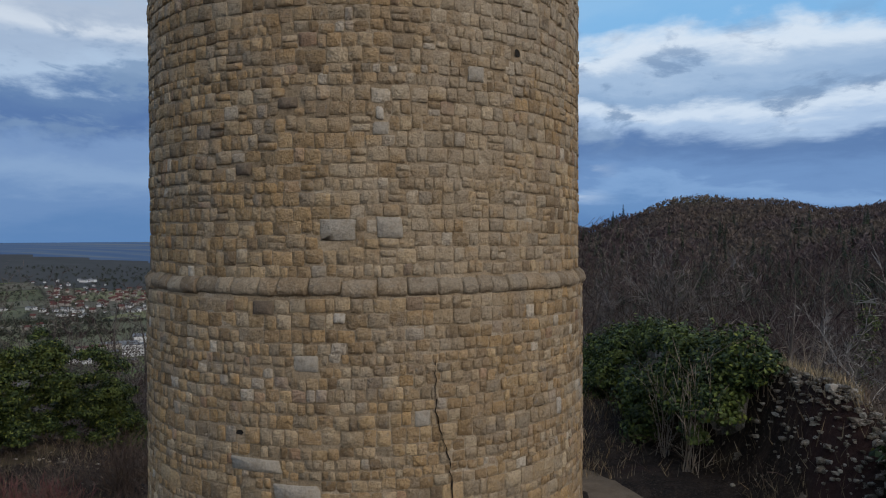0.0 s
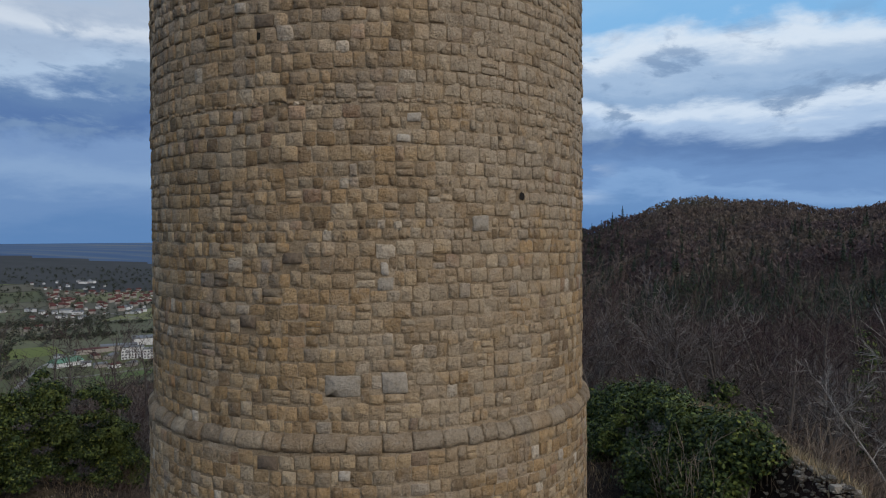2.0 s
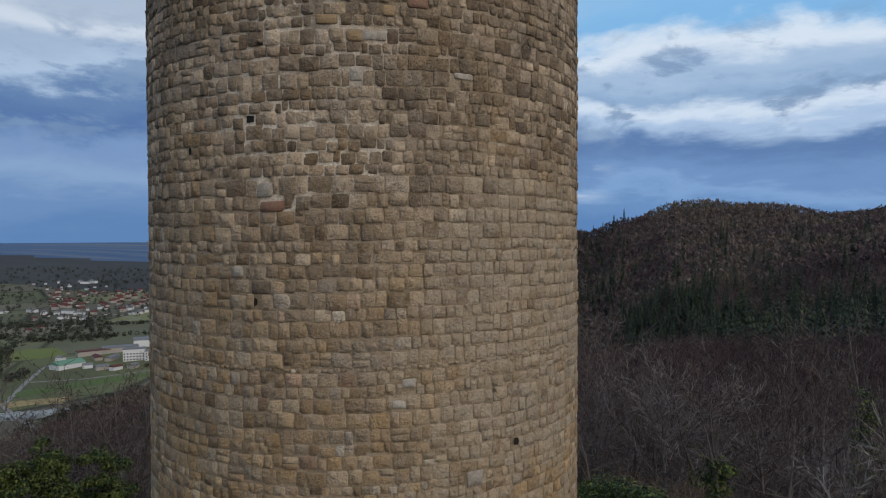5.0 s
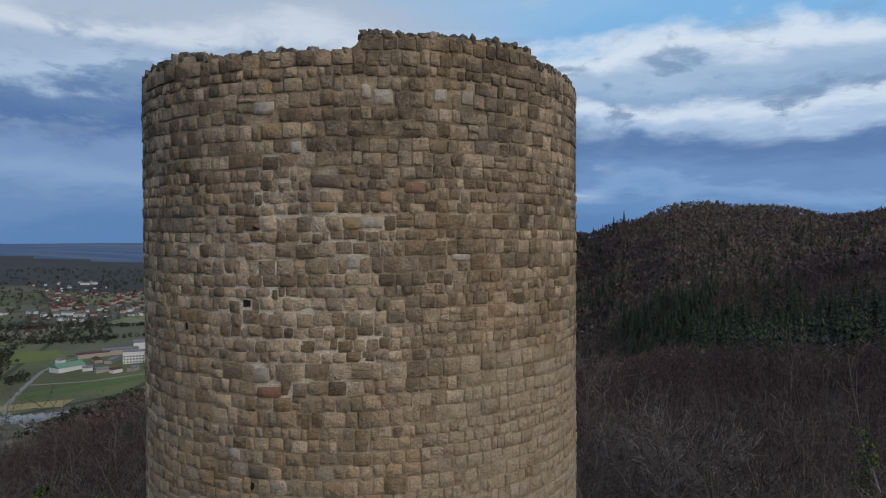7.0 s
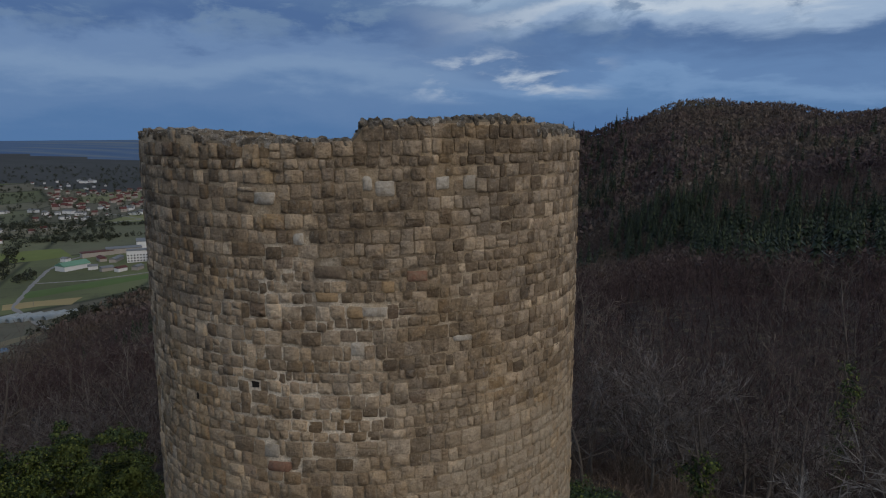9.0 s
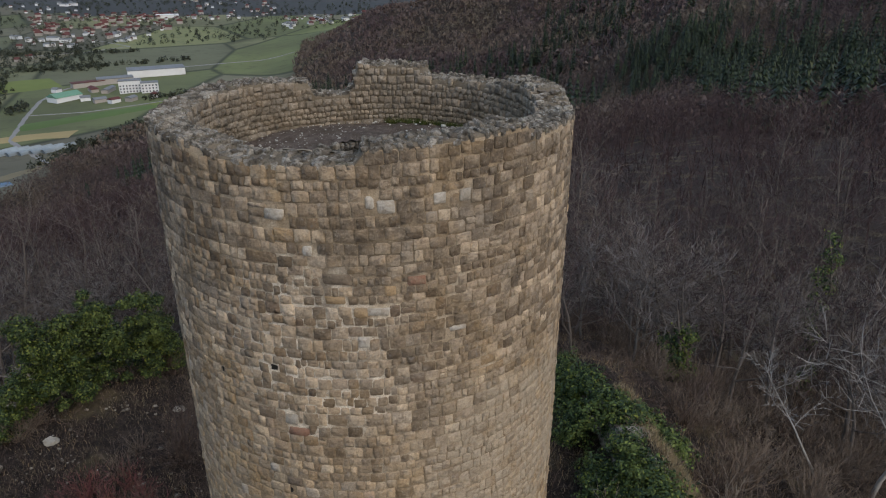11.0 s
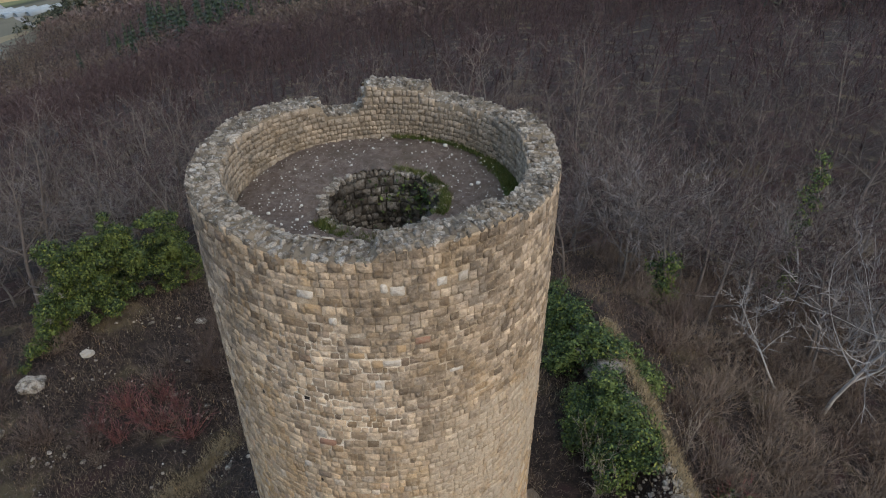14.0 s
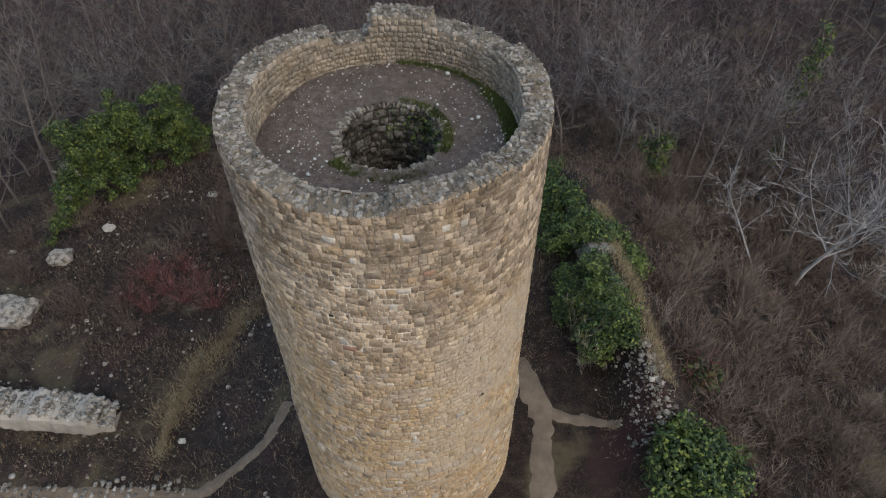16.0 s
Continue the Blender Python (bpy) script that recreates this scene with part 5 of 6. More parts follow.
        cs = [(x + q.normal(0, rr * 0.35), y + q.normal(0, rr * 0.35), zz) for zz in np.linspace(g + 0.6, z1, 22)]
        part("ivy", ivy_leaves("ivy", cs, q.uniform(rr * 0.4, rr * 0.8, 22), 2200, 68), t)


OLIVE = leaf_material("olive_ivy_leaves", (0.009, 0.017, 0.006), (0.026, 0.044, 0.011), (0.095, 0.118, 0.026))
build_ivy()


def shrub(seed, label, height_, stems, material, group, spread=0.5, name="shrub", r=0.02):
    """Many thin stems from one stool, forking twice."""
    q = np.random.default_rng(seed)
    seg = []
    for i in range(stems):
        p = np.append(q.normal(0, 0.18, 2), 0)
        d = np.append(q.normal(0, spread, 2), 1.0)
        L = height_ * q.uniform(0.6, 1.1)
        for k in range(3):
            d = d / np.linalg.norm(d) + q.normal(0, 0.10, 3)
            e = p + d / np.linalg.norm(d) * L / 3
            seg.append((*p, *e, r * (1 - k * 0.28), r * (0.72 - k * 0.28)))
            for _ in range(2 + k):
                t = d / np.linalg.norm(d) + q.normal(0, 0.45, 3)
                o = p + (e - p) * q.uniform(0.3, 1)
                seg.append((*o, *(o + t / np.linalg.norm(t) * L * q.uniform(0.12, 0.3)), r * 0.5, r * 0.2))
            p = e
    s = thing(name, label, "shrub", group)
    part("stem_tangle", tubes("stem_tangle", seg, material, 1), s, kind="stuff")
    return s


def build_shrubs():
    q = np.random.default_rng(71)
    sapling = shrub(72, "clump of pale bare saplings in front of the ivy", 3.4, 16, PALE_STEM, "bare saplings", 0.22, "sapling_clump", 0.02)
    sapling.matrix_basis = at_ground(8.6, 4.0)
    copy_thing(sapling, at_ground(8.3, 5.6, 1.3, 0.85))
    copy_thing(sapling, at_ground(12.9, 6.0, 2.1, 0.8))
    brown = shrub(73, "tangled bare brown shrub", 2.2, 44, SHRUB_BROWN, "bare shrubs", 0.5)
    tawny = shrub(74, "tangled bare tawny shrub", 2.4, 44, SHRUB_TAWNY, "bare shrubs", 0.6)
    red = shrub(75, "bare shrub with dark red stems", 2.0, 40, RED_TWIG, "red-stemmed shrubs", 0.45)
    red.matrix_basis = at_ground(-16.8, 13.4)
    for x, y in ((-15.4, 12.6), (-18.2, 14.6), (-16.0, 15.2), (-17.6, 11.8), (-14.6, 14.0), (14.3, 3.2), (-13.4, 11.9), (-19.2, 12.8)):
        copy_thing(red, at_ground(x, y, q.uniform(0, 6.28), q.uniform(0.8, 1.25)))
    spots = []
    while len(spots) < 290:
        a, d = q.uniform(-1.9, 1.9), math.sqrt(q.uniform(9 ** 2, 44 ** 2))
        x, y = d * math.sin(a), d * math.cos(a)
        if x > 0 and (x < 9.8 and y < 19 or x < 12.8 and y < 20) or y < -7:
            continue
        if x < 0 and (x > -7 and y < 9 or (-27 < x < -9 and y < 9.5)):
            continue
        if -24 < x < -20 and 18 < y < 32:
            continue
        spots.append((x, y))
    for k, (x, y) in enumerate(spots):
        m = at_ground(x, y, q.uniform(0, 6.28), q.uniform(0.6, 1.25))
        src = (brown, tawny)[k % 2]
        if k < 2:
            src.matrix_basis = m
        else:
            copy_thing(src, m)
    # thick growth on the east slope
    src = brown.children[0].data
    co = np.empty(len(src.vertices) * 3)
    src.vertices.foreach_get("co", co)
    co, more = co.reshape(-1, 3), []
    for _ in range(230):
        x, y, a, k = q.uniform(13.5, 36), q.uniform(-8, 34), q.uniform(0, 6.28), q.uniform(0.6, 1.3)
        c, sn = math.cos(a), math.sin(a)
        more.append(np.stack([(co[:, 0] * c - co[:, 1] * sn) * k + x, (co[:, 0] * sn + co[:, 1] * c) * k + y, co[:, 2] * k + float(height(x, y)) - 0.15], -1))
    more = np.concatenate(more)
    tagged(new("undergrowth", mesh_from("undergrowth", more, np.arange(len(more)).reshape(-1, 4), SHRUB_TAWNY)), "dense bare tawny undergrowth on the wooded slope", "undergrowth", kind="stuff")
    # brambles: low arching canes everywhere under the shrubs
    n = 52000
    x, y = q.uniform(-40, 44, n), q.uniform(-9, 46, n)
    dens = wave(x, y, 8, 85) + 0.7 * wave(x, y, 2.5, 86) + q.normal(0, 0.3, n)
    keep = (dens > -0.15) & (np.hypot(x, y) > 5.4) & ~((x > 4) & (x < 9.5) & (y < 4)) & ~((x > -26) & (x < -5) & (y < 3.2)) & ~((x > -32) & (x < -16.5) & (y > 2.4) & (y < 7))
    x, y = x[keep], y[keep]
    n = len(x)
    p = np.stack([x, y, height(x, y) - 0.03], -1)
    a, el_ = q.uniform(0, 6.28, n), q.uniform(0.3, 1.4, n)
    d = np.stack([np.cos(a) * np.cos(el_), np.sin(a) * np.cos(el_), np.sin(el_)], -1)
    ln = q.uniform(0.25, 0.75, (n, 1)) * (1 + 0.5 * (x[:, None] > 12))
    seg = []
    r = 0.017
    for k in range(3):
        e = p + d * ln * 0.6
        seg.append(np.column_stack([p, e, np.full(n, r), np.full(n, r * 0.75)]))
        p, r = e, r * 0.75
        d = d + q.normal(0, 0.25, (n, 3)) + np.array([0, 0, -0.22])
        d /= np.linalg.norm(d, axis=1, keepdims=True)
    tagged(new("brambles", tubes("brambles", np.concatenate(seg), SHRUB_BROWN, 1)), "low tangle of bare brambles over the slopes", "brambles", kind="stuff")
    # dry grass and stalks over the open ground
    n = 100000
    x, y = q.uniform(-34, 24, n), q.uniform(-9, 34, n)
    thick = wave(x, y, 9, 78) + 0.6 * wave(x, y, 3.0, 79) + q.normal(0, 0.25, n)
    keep = (thick > -0.02) & (np.hypot(x, y) > 5.2)
    keep &= ~((x > 4) & (x < 9) & (y < 3.5))
    x, y = x[keep], y[keep]
    z = height(x, y)
    n = len(x)
    a = q.uniform(0, 6.28, n)
    side = np.stack([np.cos(a), np.sin(a), np.zeros(n)], -1) * 0.014
    b = np.stack([x, y, z - 0.03], -1)
    tip = b + np.stack([q.normal(0, 0.16, n), q.normal(0, 0.16, n), q.uniform(0.12, 0.55, n)], -1)
    v = np.stack([b - side, b + side, tip], 1).reshape(-1, 3)
    tagged(new("dry_grass", mesh_from("dry_grass", v, np.arange(len(v)).reshape(-1, 3), DRY)), "straw-coloured dry grass and stalks on the slope", "grass", kind="stuff")


SHRUB_BROWN = twig_material("brown_shrub_stems", (0.065, 0.044, 0.036), (0.115, 0.082, 0.066), (0.19, 0.143, 0.112))
SHRUB_TAWNY = twig_material("tawny_shrub_stems", (0.11, 0.082, 0.063), (0.175, 0.133, 0.103), (0.28, 0.22, 0.17))
PALE_STEM = plain_material("pale_stems", (0.24, 0.20, 0.16), 0.3, 6.0)
build_shrubs()
# ---------------------------------------------------------------- ruins and paths below the tower
PATH_EARTH = plain_material("pale_path_earth", (0.16, 0.118, 0.082), 0.7, 1.6, 1.0, 0.06)
TERRACE_EARTH = plain_material("pale_terrace_earth", (0.165, 0.125, 0.088), 0.7, 1.8, 1.0, 0.06)
PLASTER = plain_material("bleached_wall_face", (0.33, 0.29, 0.235), 0.6, 1.6, 0.95, 0.05)


def ribbon(name, pts, width, material, label, lift=0.07, cat="path"):
    """A strip laid along the ground, with worn uneven edges."""
    q = np.random.default_rng(len(name) + len(pts))
    pts = np.array(pts, float)
    t = np.concatenate([[0], np.cumsum(np.hypot(*np.diff(pts, axis=0).T))])
    n = max(int(t[-1] / max(width * 0.25, 0.25)), 4)
    s = np.linspace(0, t[-1], n)
    c = np.stack([np.interp(s, t, pts[:, 0]), np.interp(s, t, pts[:, 1])], -1)
    for _ in range(int(2 + 1.0 / max(width, 0.5))):
        c[1:-1] = (c[:-2] + 2 * c[1:-1] + c[2:]) / 4
    d = np.gradient(c, axis=0)
    d /= np.linalg.norm(d, axis=1, keepdims=True)
    nrm = np.stack([-d[:, 1], d[:, 0]], -1)
    cols = np.linspace(-0.5, 0.5, 7)
    rag = 0.06 if width < 3 else 0.0
    rows = []
    for k in range(n):
        w = width * (1 + (0.16 if width > 3 else 0.07) * math.sin(k * 0.37) + 0.07 * math.sin(k * 0.91 + 1) + q.normal(0, 0.06))
        p = c[k] + nrm[k] * (cols[:, None] + q.normal(0, rag * 0.4, (7, 1))) * w
        z = height(p[:, 0], p[:, 1]) + lift * np.array([-1.2, 0.1, 0.8, 1, 0.8, 0.1, -1.2]) + rag * q.normal(0, 0.3, 7)
        rows.append(np.column_stack([p, z]))
    v = np.concatenate(rows)
    f = [(a * 7 + b, a * 7 + b + 1, (a + 1) * 7 + b + 1, (a + 1) * 7 + b) for a in range(n - 1) for b in range(6)]
    tagged(new(name, mesh_from(name, v, np.array(f)[:, ::-1], material, True)), label, cat, kind="structure")


def build_paths():
    ribbon("path_1", [(5.2, 4.4), (5.9, 2.6), (6.4, 0.8), (6.1, -1.0), (5.9, -3.5), (5.4, -7.0)], 1.6, TERRACE_EARTH, "pale trodden earth path beside the tower")
    ribbon("path_2", [(6.4, 1.5), (7.4, 1.0), (8.6, 0.8), (9.9, 0.4)], 0.8, TERRACE_EARTH, "narrow pale earth path to the bank")
    ribbon("path_3", [(-6.3, 2.4), (-7.2, 0.5), (-9.2, -0.4), (-11.0, -0.9), (-13.2, -0.7), (-17, -0.4), (-24, -0.2)], 1.0, PATH_EARTH, "pale earth path across the lower yard")
    # uneven stone steps set in the lower path
    q = np.random.default_rng(81)
    for k in range(26):
        x = -22.5 + k * 0.42 + q.normal(0, 0.04)
        y = -0.35 + q.normal(0, 0.08)
        for j in range(3):
            bv, bf = boulder(q, 1)
            if q.random() < 0.3:
                continue
            yy = y + (j - 1) * 0.34 + q.normal(0, 0.11)
            v = bv[0] * np.array([q.uniform(0.08, 0.15), q.uniform(0.14, 0.2), 0.07]) + np.array([x, yy, float(height(x, yy)) + 0.09])
            st = thing("path_stone", "flat pale stone set across the yard path", "stone", "stones of the yard path")
            st.location = (x, yy, float(height(x, yy)))
            part("face", mesh_from("face", v - np.array([x, yy, float(height(x, yy))]), bf, RUBBLE_ONE, True), st)


def build_ruined_walls():
    q = np.random.default_rng(82)
    # thick stump of wall in the lower yard: bleached face, rubble top
    w = thing("wall_stump", "thick broken wall with a bleached face and rubble core", "wall")
    n = 40
    xs = np.linspace(-31.0, -17.0, n)
    rows = []
    for i, x in enumerate(xs):
        cy = 4.75 - (x + 24) * 0.13
        e = min(1.0, (i + 0.0) / 2, (n - 1 - i) / 5.0 + 0.15)
        g = float(height(x, cy - 1.2)) - 0.35
        top = g + (1.75 + 0.15 * math.sin(x * 1.7) + q.normal(0, 0.05)) * (0.35 + 0.65 * e)
        hw = 0.95 * (0.55 + 0.45 * e)
        prof = [(-hw - 0.12, g), (-hw - 0.02, top - 0.35), (-hw * 0.8, top - 0.08), (0, top), (hw * 0.8, top - 0.06), (hw, top - 0.4), (hw + 0.12, g)]
        rows.append([(x + q.normal(0, 0.05), cy + a + q.normal(0, 0.05), z + q.normal(0, 0.04)) for a, z in prof])
    v = np.array(rows).reshape(-1, 3)
    f = [(a * 7 + b, a * 7 + b + 1, (a + 1) * 7 + b + 1, (a + 1) * 7 + b) for a in range(n - 1) for b in range(6)]
    f += [((n - 1) * 7 + 0, (n - 1) * 7 + 1, (n - 1) * 7 + 2, (n - 1) * 7 + 3), ((n - 1) * 7 + 0, (n - 1) * 7 + 3, (n - 1) * 7 + 5, (n - 1) * 7 + 6)]
    part("masonry", mesh_from("masonry", v, np.array(f), PLASTER, False), w, "bleached wall face")
    m = 900
    bv, bf = boulder(q, m)
    x = q.uniform(-30.5, -17.0, m)
    cy = 4.75 - (x + 24) * 0.13
    dy = q.uniform(-0.78, 0.85, m)
    i = np.clip(((x + 31) / 14.0 * (n - 1)).astype(int), 0, n - 1)
    topz = v.reshape(n, 7, 3)[i, 3, 2] - 0.10 * np.abs(dy)
    size = q.uniform(0.07, 0.17, m)
    p = bv * size[:, None, None] * np.array([1.1, 1.0, 0.6]) + np.stack([x, cy + dy, topz - 0.02], -1)[:, None]
    for one in p[:120]:
        part("stone", mesh_from("stone", one, bf, RUBBLE_ONE, True), w)
    part("rubble_core", joined("rubble_core", p[120:], bf, RUBBLE), w, "grey rubble core of the wall", "stuff")
    # lumps of fallen masonry
    for (x, y, s, lab) in ((-27.0, 12.2, 1.7, "lump of fallen masonry on the slope"), (-25.6, 17.0, 0.9, "lichened fallen masonry block"), (-22.6, 19.2, 0.42, "pale squared stone lying below the ivy"), (-12.9, 2.4, 0.2, "loose pale stone in the yard")):
        bm = bmesh.new()
        bmesh.ops.create_icosphere(bm, subdivisions=3, radius=1)
        for p_ in bm.verts:
            c = p_.co
            k = 0.82 + 0.35 * noise.noise(c * 1.6 + Vector((x, y, 0))) + 0.12 * noise.noise(c * 5)
            p_.co = Vector((math.copysign(abs(c.x) ** 0.7, c.x) * s * 1.2, math.copysign(abs(c.y) ** 0.7, c.y) * s * 0.9, math.copysign(abs(c.z) ** 0.7, c.z) * s * 0.62)) * k
        st = thing("masonry_block", lab, "stone", data=bm_mesh("masonry_block", bm, RUBBLE if s > 0.5 else PALE_STONE, False))
        st.location = (x, y, float(height(x, y)) + s * 0.2)
    # loose stones over the yard
    m = 2600
    bv, bf = boulder(q, m)
    x, y = q.uniform(-31, -6, m), q.uniform(-4, 24, m)
    pick = wave(x, y, 7, 91) + q.normal(0, 0.25, m) > 0.1
    x, y, bv = x[pick], y[pick], bv[pick]
    size = np.exp(q.normal(np.log(0.045), 0.55, len(x)))
    p = bv * size[:, None, None] * np.array([1.1, 1, 0.65]) + np.stack([x, y, height(x, y) + 0.02], -1)[:, None]
    tagged(new("loose_stones", joined("loose_stones", p, bf, RUBBLE)), "small pale stones strewn over the yard", "stones", kind="stuff")
    # tall straw-coloured grass along the edges of the track
    line = np.array([(-10.2, 12.0), (-11.8, 9.4), (-13.1, 7.3), (-13.9, 4.2), (-13.9, 1.6)])
    t = np.concatenate([[0], np.cumsum(np.hypot(*np.diff(line, axis=0).T))])
    cnt = 9000
    s = q.uniform(0, t[-1], cnt)
    x = np.interp(s, t, line[:, 0]) + q.normal(0, 0.38, cnt) * (1 + np.sin(s * 1.7))
    y = np.interp(s, t, line[:, 1]) + q.normal(0, 0.45, cnt)
    # and on the crest of the eastern bank
    yb = q.uniform(1.5, 13.5, 5000)
    x, y = np.concatenate([x, 12.0 - 0.10 * yb + q.normal(0, 0.35, 5000)]), np.concatenate([y, yb])
    cnt = len(x)
    b = np.stack([x, y, height(x, y) - 0.03], -1)
    a = q.uniform(0, 6.28, cnt)
    side = np.stack([np.cos(a), np.sin(a), np.zeros(cnt)], -1) * 0.016
    tip = b + np.stack([q.normal(0, 0.14, cnt), q.normal(0, 0.14, cnt), q.uniform(0.2, 0.5, cnt)], -1)
    vv = np.stack([b - side, b + side, tip], 1).reshape(-1, 3)
    tagged(new("straw_grass", mesh_from("straw_grass", vv, np.arange(len(vv)).reshape(-1, 3), STRAW)), "tufts of yellowed grass along track and bank", "grass", kind="stuff")


STRAW = leaf_material("straw_grass", (0.18, 0.14, 0.082), (0.25, 0.20, 0.125), (0.33, 0.275, 0.18))
build_paths()
build_ruined_walls()
# ---------------------------------------------------------------- the valley: works, town, roads, hedges
WHITE = plain_material("white_render", (0.62, 0.62, 0.62), 0.12, 0.3, 0.8, 0)
CREAM = plain_material("cream_render", (0.34, 0.31, 0.28), 0.2, 0.3, 0.85, 0)
TILE = plain_material("red_roof_tiles", (0.115, 0.045, 0.04), 0.4, 0.5, 0.9, 0)
SLATE = plain_material("grey_roofing", (0.17, 0.175, 0.18), 0.3, 0.3, 0.7, 0)
GREEN_ROOF = plain_material("green_sheet_roof", (0.13, 0.25, 0.17), 0.2, 0.3, 0.6, 0)
DARK_PANE = plain_material("dark_window", (0.03, 0.035, 0.045), 0.3, 0.5, 0.2, 0)
ASPHALT = plain_material("pale_asphalt", (0.22, 0.21, 0.20), 0.2, 0.2, 0.9, 0)
FOIL = plain_material("greenhouse_film", (0.26, 0.29, 0.30), 0.4, 0.25, 0.7, 0)


def block(l, w, h, z=0.0, x=0.0, y=0.0, bevel=0.15):
    bm = bmesh.new()
    bmesh.ops.create_cube(bm, size=1, matrix=Matrix.Translation((x, y, z + h / 2)) @ Matrix.Diagonal((l, w, h, 1)))
    bmesh.ops.bevel(bm, geom=bm.edges[:], offset=bevel, segments=1, affect="EDGES")
    return bm


def gable(l, w, h, z, over=0.5):
    """A pitched roof with eaves that stand out and real thickness."""
    a, b = l / 2 + over, w / 2 + over
    v = [(-a, -b, z - 0.3), (a, -b, z - 0.3), (a, b, z - 0.3), (-a, b, z - 0.3), (-a, -b, z), (a, -b, z), (a, b, z), (-a, b, z), (-a, 0, z + h), (a, 0, z + h)]
    bm = bmesh.new()
    k = [bm.verts.new(p) for p in v]
    for f in ((3, 2, 1, 0), (0, 1, 5, 4), (2, 3, 7, 6), (4, 5, 9, 8), (6, 7, 8, 9), (1, 2, 6, 5), (5, 6, 9), (3, 0, 4, 7), (7, 4, 8)):
        bm.faces.new([k[i] for i in f])
    return bm


def house(l, w, h, wall, roof, label, pitch=0.45):
    t = thing("house", label, "house", "houses of the town")
    part("wall", bm_mesh("wall", block(l, w, h + 1, -1), wall), t)
    part("roof", bm_mesh("roof", gable(l, w, w * pitch, h), roof), t)
    return t


def hall(name, x, y, l, w, h, turn, wall, roof, label, flat=True, windows=0):
    t = thing(name, label, "building", "works in the valley")
    part("wall", bm_mesh("wall", block(l, w, h + 3, -3), wall), t)
    part("roof", bm_mesh("roof", block(l + 1, w + 1, 0.8, h) if flat else gable(l, w, w * 0.22, h), roof), t)
    for k in range(windows):
        for s in range(max(1, int(h / 4))):
            for j, side in enumerate((-1, 1)):
                part("window", bm_mesh("window", block(1.8, 0.3, 1.7, 1.2 + s * 3.6, -l / 2 + (k + 0.5) * l / windows, side * (w / 2 + 0.05), 0.05), DARK_PANE), t)
    t.matrix_basis = Matrix.Translation((x, y, float(height(x, y)))) @ Matrix.Rotation(radians(turn), 4, "Z")
    return t


def build_works():
    hall("office_block", -397, 871, 26, 14, 15, 20, WHITE, SLATE, "tall white office block with rows of windows", True, 7)
    hall("office_block", -371, 868, 20, 13, 12, 20, WHITE, SLATE, "white office block lower than its neighbour", True, 5)
    hall("factory_hall", -420, 1015, 78, 34, 10, 25, WHITE, SLATE, "long white factory hall with grey flat roof")
    hall("factory_hall", -452, 950, 46, 20, 7, 28, CREAM, SLATE, "low cream factory hall with grey roof")
    hall("factory_hall", -478, 925, 40, 14, 6, 40, CREAM, TILE, "narrow factory wing with red roof")
    hall("workshop", -462, 832, 34, 20, 6, 60, WHITE, GREEN_ROOF, "workshop with a green sheet roof", False)
    for k, (x, y, l, c, r) in enumerate(((-434, 826, 11, WHITE, SLATE), (-410, 812, 14, CREAM, SLATE), (-390, 806, 12, WHITE, TILE), (-372, 812, 12, CREAM, SLATE), (-430, 880, 26, CREAM, SLATE), (-350, 828, 10, WHITE, TILE), (-452, 885, 22, CREAM, TILE), (-385, 900, 16, CREAM, SLATE), (-500, 885, 9, WHITE, SLATE))):
        hall("outbuilding", x, y, l, 9, 4.5, 25 + 17 * k, c, r, "small pale outbuilding with a low pitched roof", False)
    # foil greenhouses side by side
    for k in range(6):
        t = thing("greenhouse", "long foil-covered greenhouse tunnel", "greenhouse", "greenhouses")
        bm = bmesh.new()
        ring = []
        for s in (-16, 0, 16):
            ring.append([bm.verts.new((s, 3.6 * math.cos(a), 3.4 * math.sin(a))) for a in np.linspace(0, math.pi, 9)])
        for a, b in zip(ring, ring[1:]):
            for i in range(8):
                bm.faces.new((a[i], a[i + 1], b[i + 1], b[i]))
        bm.faces.new(ring[0])
        bm.faces.new(ring[-1][::-1])
        part("cover", bm_mesh("cover", bm, FOIL, True), t)
        x, y = -402 + k * 9.5, 594 + k * 2.5
        t.matrix_basis = Matrix.Translation((x, y, float(height(x, y)) - 0.1)) @ Matrix.Rotation(radians(62), 4, "Z")
    ribbon("road_1", [(-340, 560), (-420, 640), (-462, 745), (-492, 830), (-500, 900), (-480, 1000), (-400, 1090), (-250, 1180)], 7, ASPHALT, "pale asphalt valley road", 0.5, "road")
    ribbon("road_2", [(-462, 750), (-400, 760), (-330, 800), (-270, 850)], 4, ASPHALT, "narrow pale lane by the playing field", 0.5, "road")
    ribbon("road_3", [(-780, 1150), (-640, 1250), (-590, 1330), (-700, 1420)], 6, ASPHALT, "country road towards the town", 0.6, "road")
    ribbon("meadow_1", [(-440, 690), (-395, 730), (-330, 775), (-290, 800)], 42, plain_material("playing_field_grass", (0.085, 0.125, 0.037), 0.25, 0.05, 1, 0), "green playing field below the works", 0.35, "field")
    ribbon("meadow_2", [(-720, 820), (-640, 880), (-540, 960)], 110, plain_material("bright_meadow", (0.14, 0.165, 0.045), 0.35, 0.03, 1, 0), "bright green meadow", 0.35, "field")
    ribbon("meadow_3", [(-430, 640), (-400, 658), (-368, 662)], 34, plain_material("straw_field", (0.30, 0.23, 0.11), 0.25, 0.05, 1, 0), "straw-yellow bare field", 0.35, "field")
    ribbon("meadow_5", [(-352, 500), (-342, 545), (-345, 590)], 22, plain_material("dry_verge", (0.17, 0.14, 0.085), 0.4, 0.06, 1, 0), "pale dry verge beside the wood", 0.35, "field")
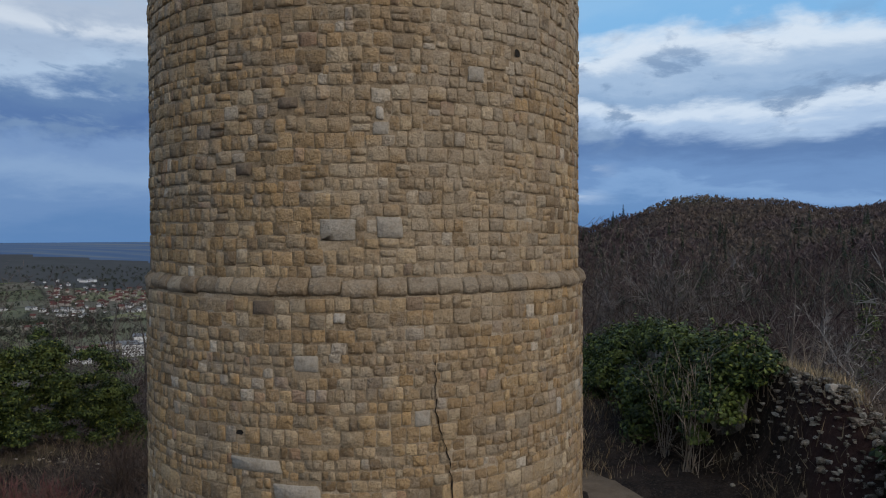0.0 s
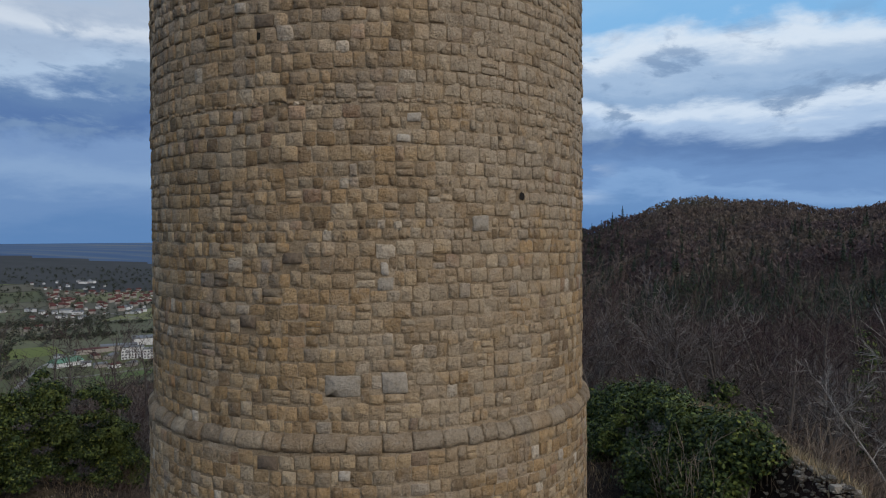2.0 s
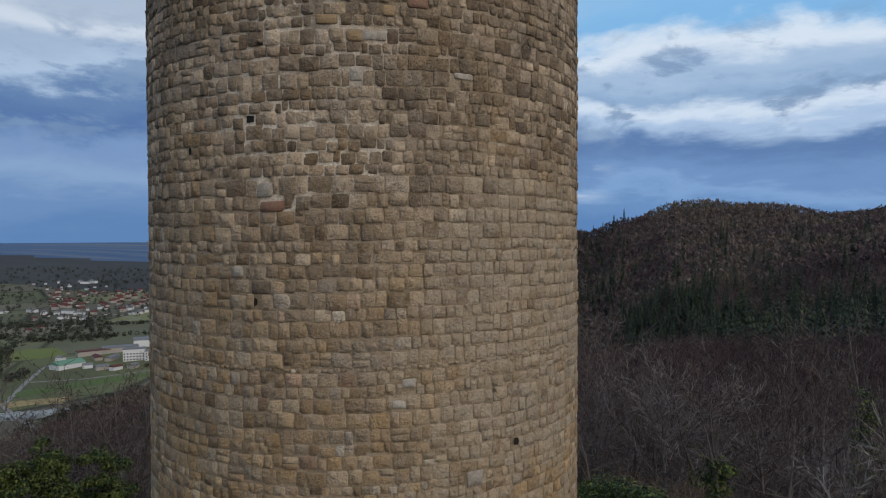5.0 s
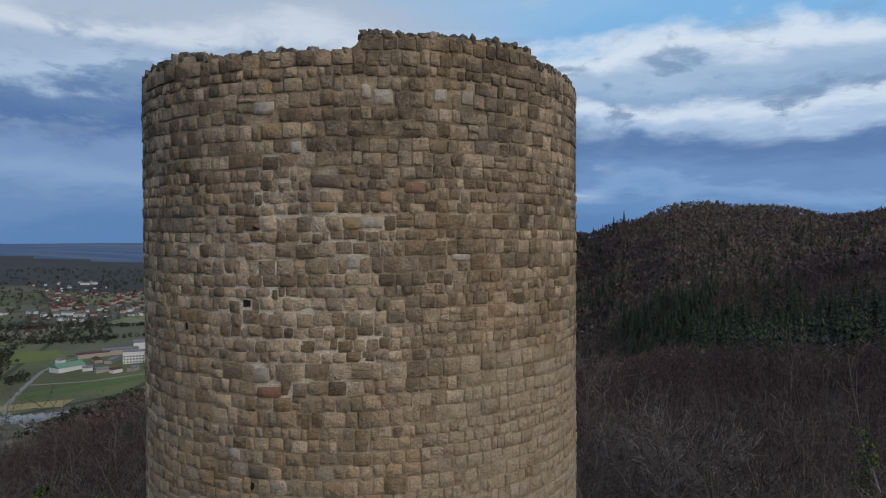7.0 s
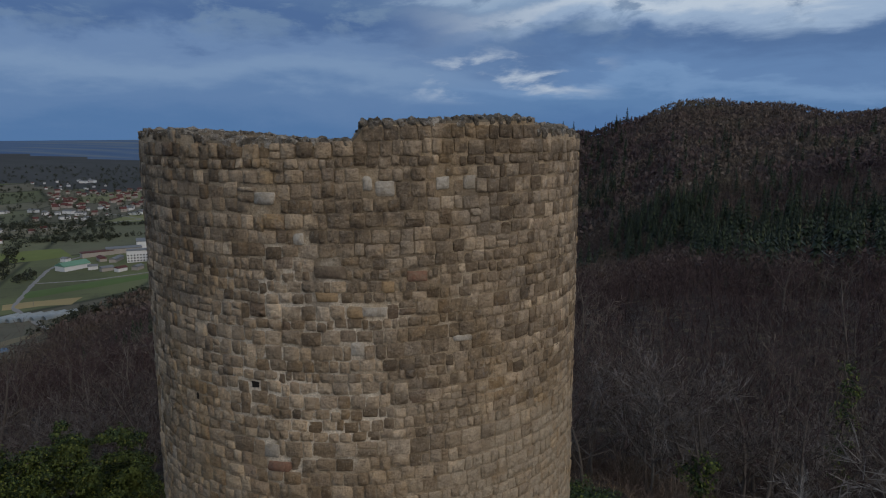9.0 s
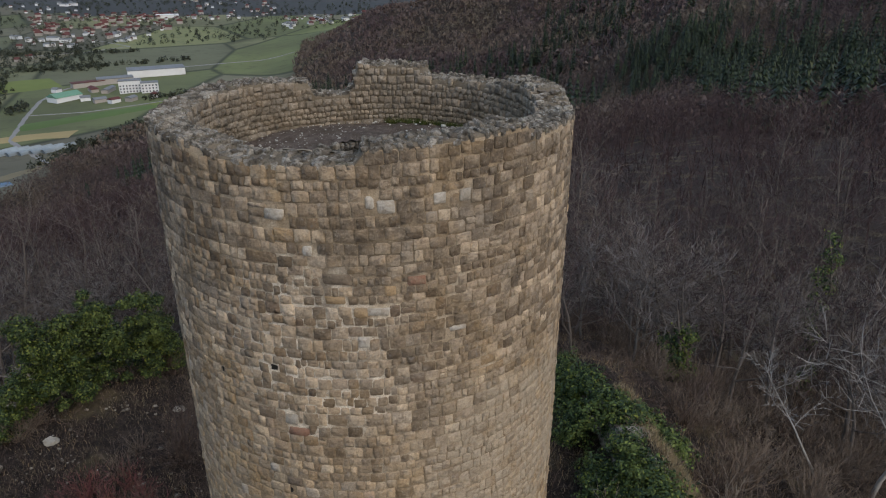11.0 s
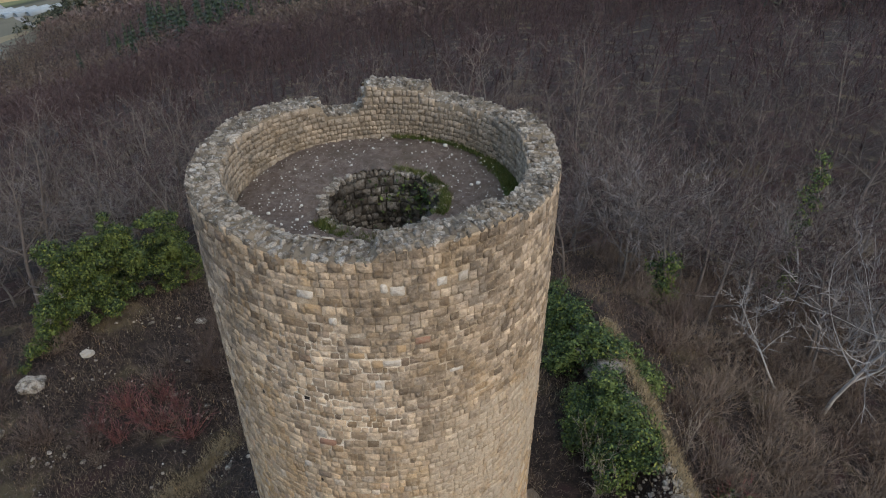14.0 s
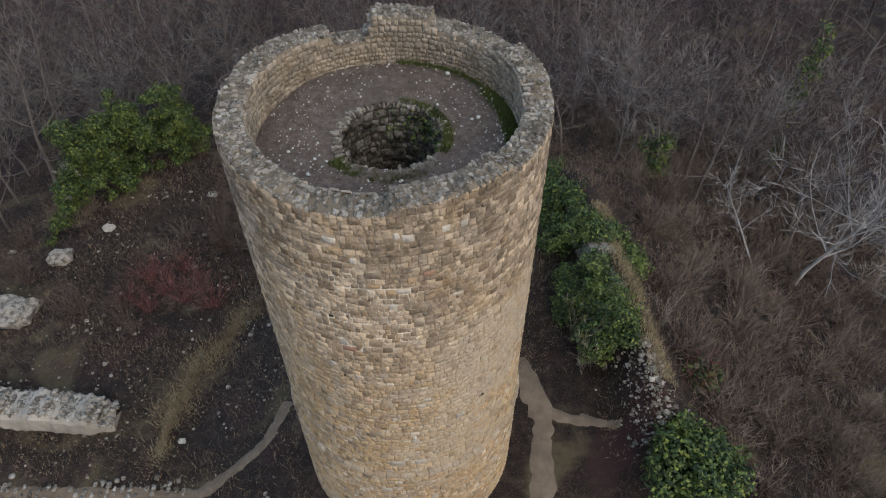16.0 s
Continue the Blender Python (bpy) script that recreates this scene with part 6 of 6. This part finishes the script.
    ribbon("meadow_4", [(-335, 780), (-300, 815), (-262, 850)], 34, plain_material("light_meadow", (0.13, 0.15, 0.04), 0.25, 0.05, 1, 0), "light green meadow at the edge of the wood", 0.35, "field")
    ribbon("pond", [(-385, 448), (-356, 470), (-332, 492)], 26, plain_material("pond_water", (0.03, 0.05, 0.065), 0.2, 0.05, 0.15, 0), "small blue-grey pond", 0.4, "water")


def build_town():
    q = np.random.default_rng(95)
    kinds = [house(12, 9, 6, CREAM, TILE, "cream house with a red tiled roof"), house(14, 10, 7, CREAM, TILE, "large cream house with a red tiled roof"),
             house(10, 8, 5.5, WHITE, TILE, "white house with a red tiled roof"), house(13, 9, 6, WHITE, SLATE, "white house with a grey roof"), house(22, 12, 6, WHITE, SLATE, "long white hall with a grey roof", 0.2)]
    used = [False] * 5
    # quarters: bearings, distances, how many, how they mix
    quarters = ((-30, -20, 1680, 2120, 105, (0, 0, 1, 1, 2)), (-31, -26, 2150, 2330, 16, (2, 3, 3, 4, 2)), (-34, -22, 1480, 1700, 34, (3, 4, 2, 0, 4)), (-20, -13, 1900, 2420, 44, (2, 3, 0, 1, 2)),
                (-12.5, -6, 1600, 1950, 46, (2, 3, 0, 4, 3)), (-12, -1.5, 2450, 2680, 42, (3, 4, 4, 2, 4)), (-34, -28, 1240, 1400, 5, (2, 3, 2, 0, 2)))
    for a0, a1, d0, d1, n, mix in quarters:
        for _ in range(n):
            a, d = radians(q.uniform(a0, a1)), q.uniform(d0, d1)
            x, y = d * math.sin(a), d * math.cos(a)
            k = mix[q.integers(0, 5)]
            m = Matrix.Translation((x, y, float(height(x, y)))) @ Matrix.Rotation(q.uniform(0, 3.14), 4, "Z") @ Matrix.Scale(q.uniform(0.65, 1.1), 4)
            if used[k]:
                copy_thing(kinds[k], m)
            else:
                used[k] = True
                kinds[k].matrix_basis = m
    # large white sheds on the edge of the plain
    for a, d, l in ((-8.6, 3150, 50), (-4.0, 4000, 110), (-2.3, 4050, 90), (-11.5, 3900, 40), (-21.0, 1990, 55)):
        x, y = d * math.sin(radians(a)), d * math.cos(radians(a))
        hall("warehouse", x, y, l, 30, 7, q.uniform(-20, 20), WHITE, WHITE, "long white warehouse on the plain")


def build_hedges():
    """Dark hedgerow and garden trees of the valley as clumps of small facets."""
    q = np.random.default_rng(97)
    spots = []
    for a0, a1, d0, d1, n, s in ((-34, -13, 1450, 2350, 650, 5.0), (-13, -2, 1550, 2700, 260, 5.0), (-34, -26, 1180, 1480, 240, 4.5), (-34, -18, 2300, 2700, 200, 5.0)):
        a, d = np.radians(q.uniform(a0, a1, n)), q.uniform(d0, d1, n)
        spots += [(x, y, s) for x, y in zip(d * np.sin(a), d * np.cos(a))]
    for (x0, y0, x1, y1, n) in ((-520, 780, -640, 1000, 60), (-640, 1040, -420, 1160, 70), (-360, 810, -290, 850, 30), (-480, 760, -500, 800, 20), (-880, 1180, -540, 1260, 90), (-333, 540, -335, 610, 25), (-335, 610, -280, 730, 50)):
        t = q.uniform(0, 1, n)
        spots += [(x0 + (x1 - x0) * u + q.normal(0, 6), y0 + (y1 - y0) * u + q.normal(0, 6), 3.6) for u in t]
    x, y, s = np.array(spots).T
    z = height(x, y)
    m = 46
    d = q.normal(0, 1, (len(x), m, 3))
    d /= np.linalg.norm(d, axis=2, keepdims=True)
    size = (s * q.uniform(0.5, 1.1, len(x)))[:, None, None]
    c = np.stack([x, y, z], -1)[:, None] + d * size * np.array([1, 1, 1.1]) * q.uniform(0.6, 1.05, (len(x), m, 1)) + np.array([0, 0, 1]) * size
    p = c.reshape(-1, 3)
    tri = np.stack([p + q.normal(0, 0.9, p.shape) for _ in range(3)], 1).reshape(-1, 3)
    tagged(new("hedge_trees", mesh_from("hedge_trees", tri, np.arange(len(tri)).reshape(-1, 3), HEDGE)), "dark hedges and garden trees of the valley", "trees", kind="stuff")


HEDGE = leaf_material("hedge_foliage", (0.016, 0.020, 0.014), (0.028, 0.032, 0.020), (0.045, 0.05, 0.026))
build_works()
build_town()
build_hedges()
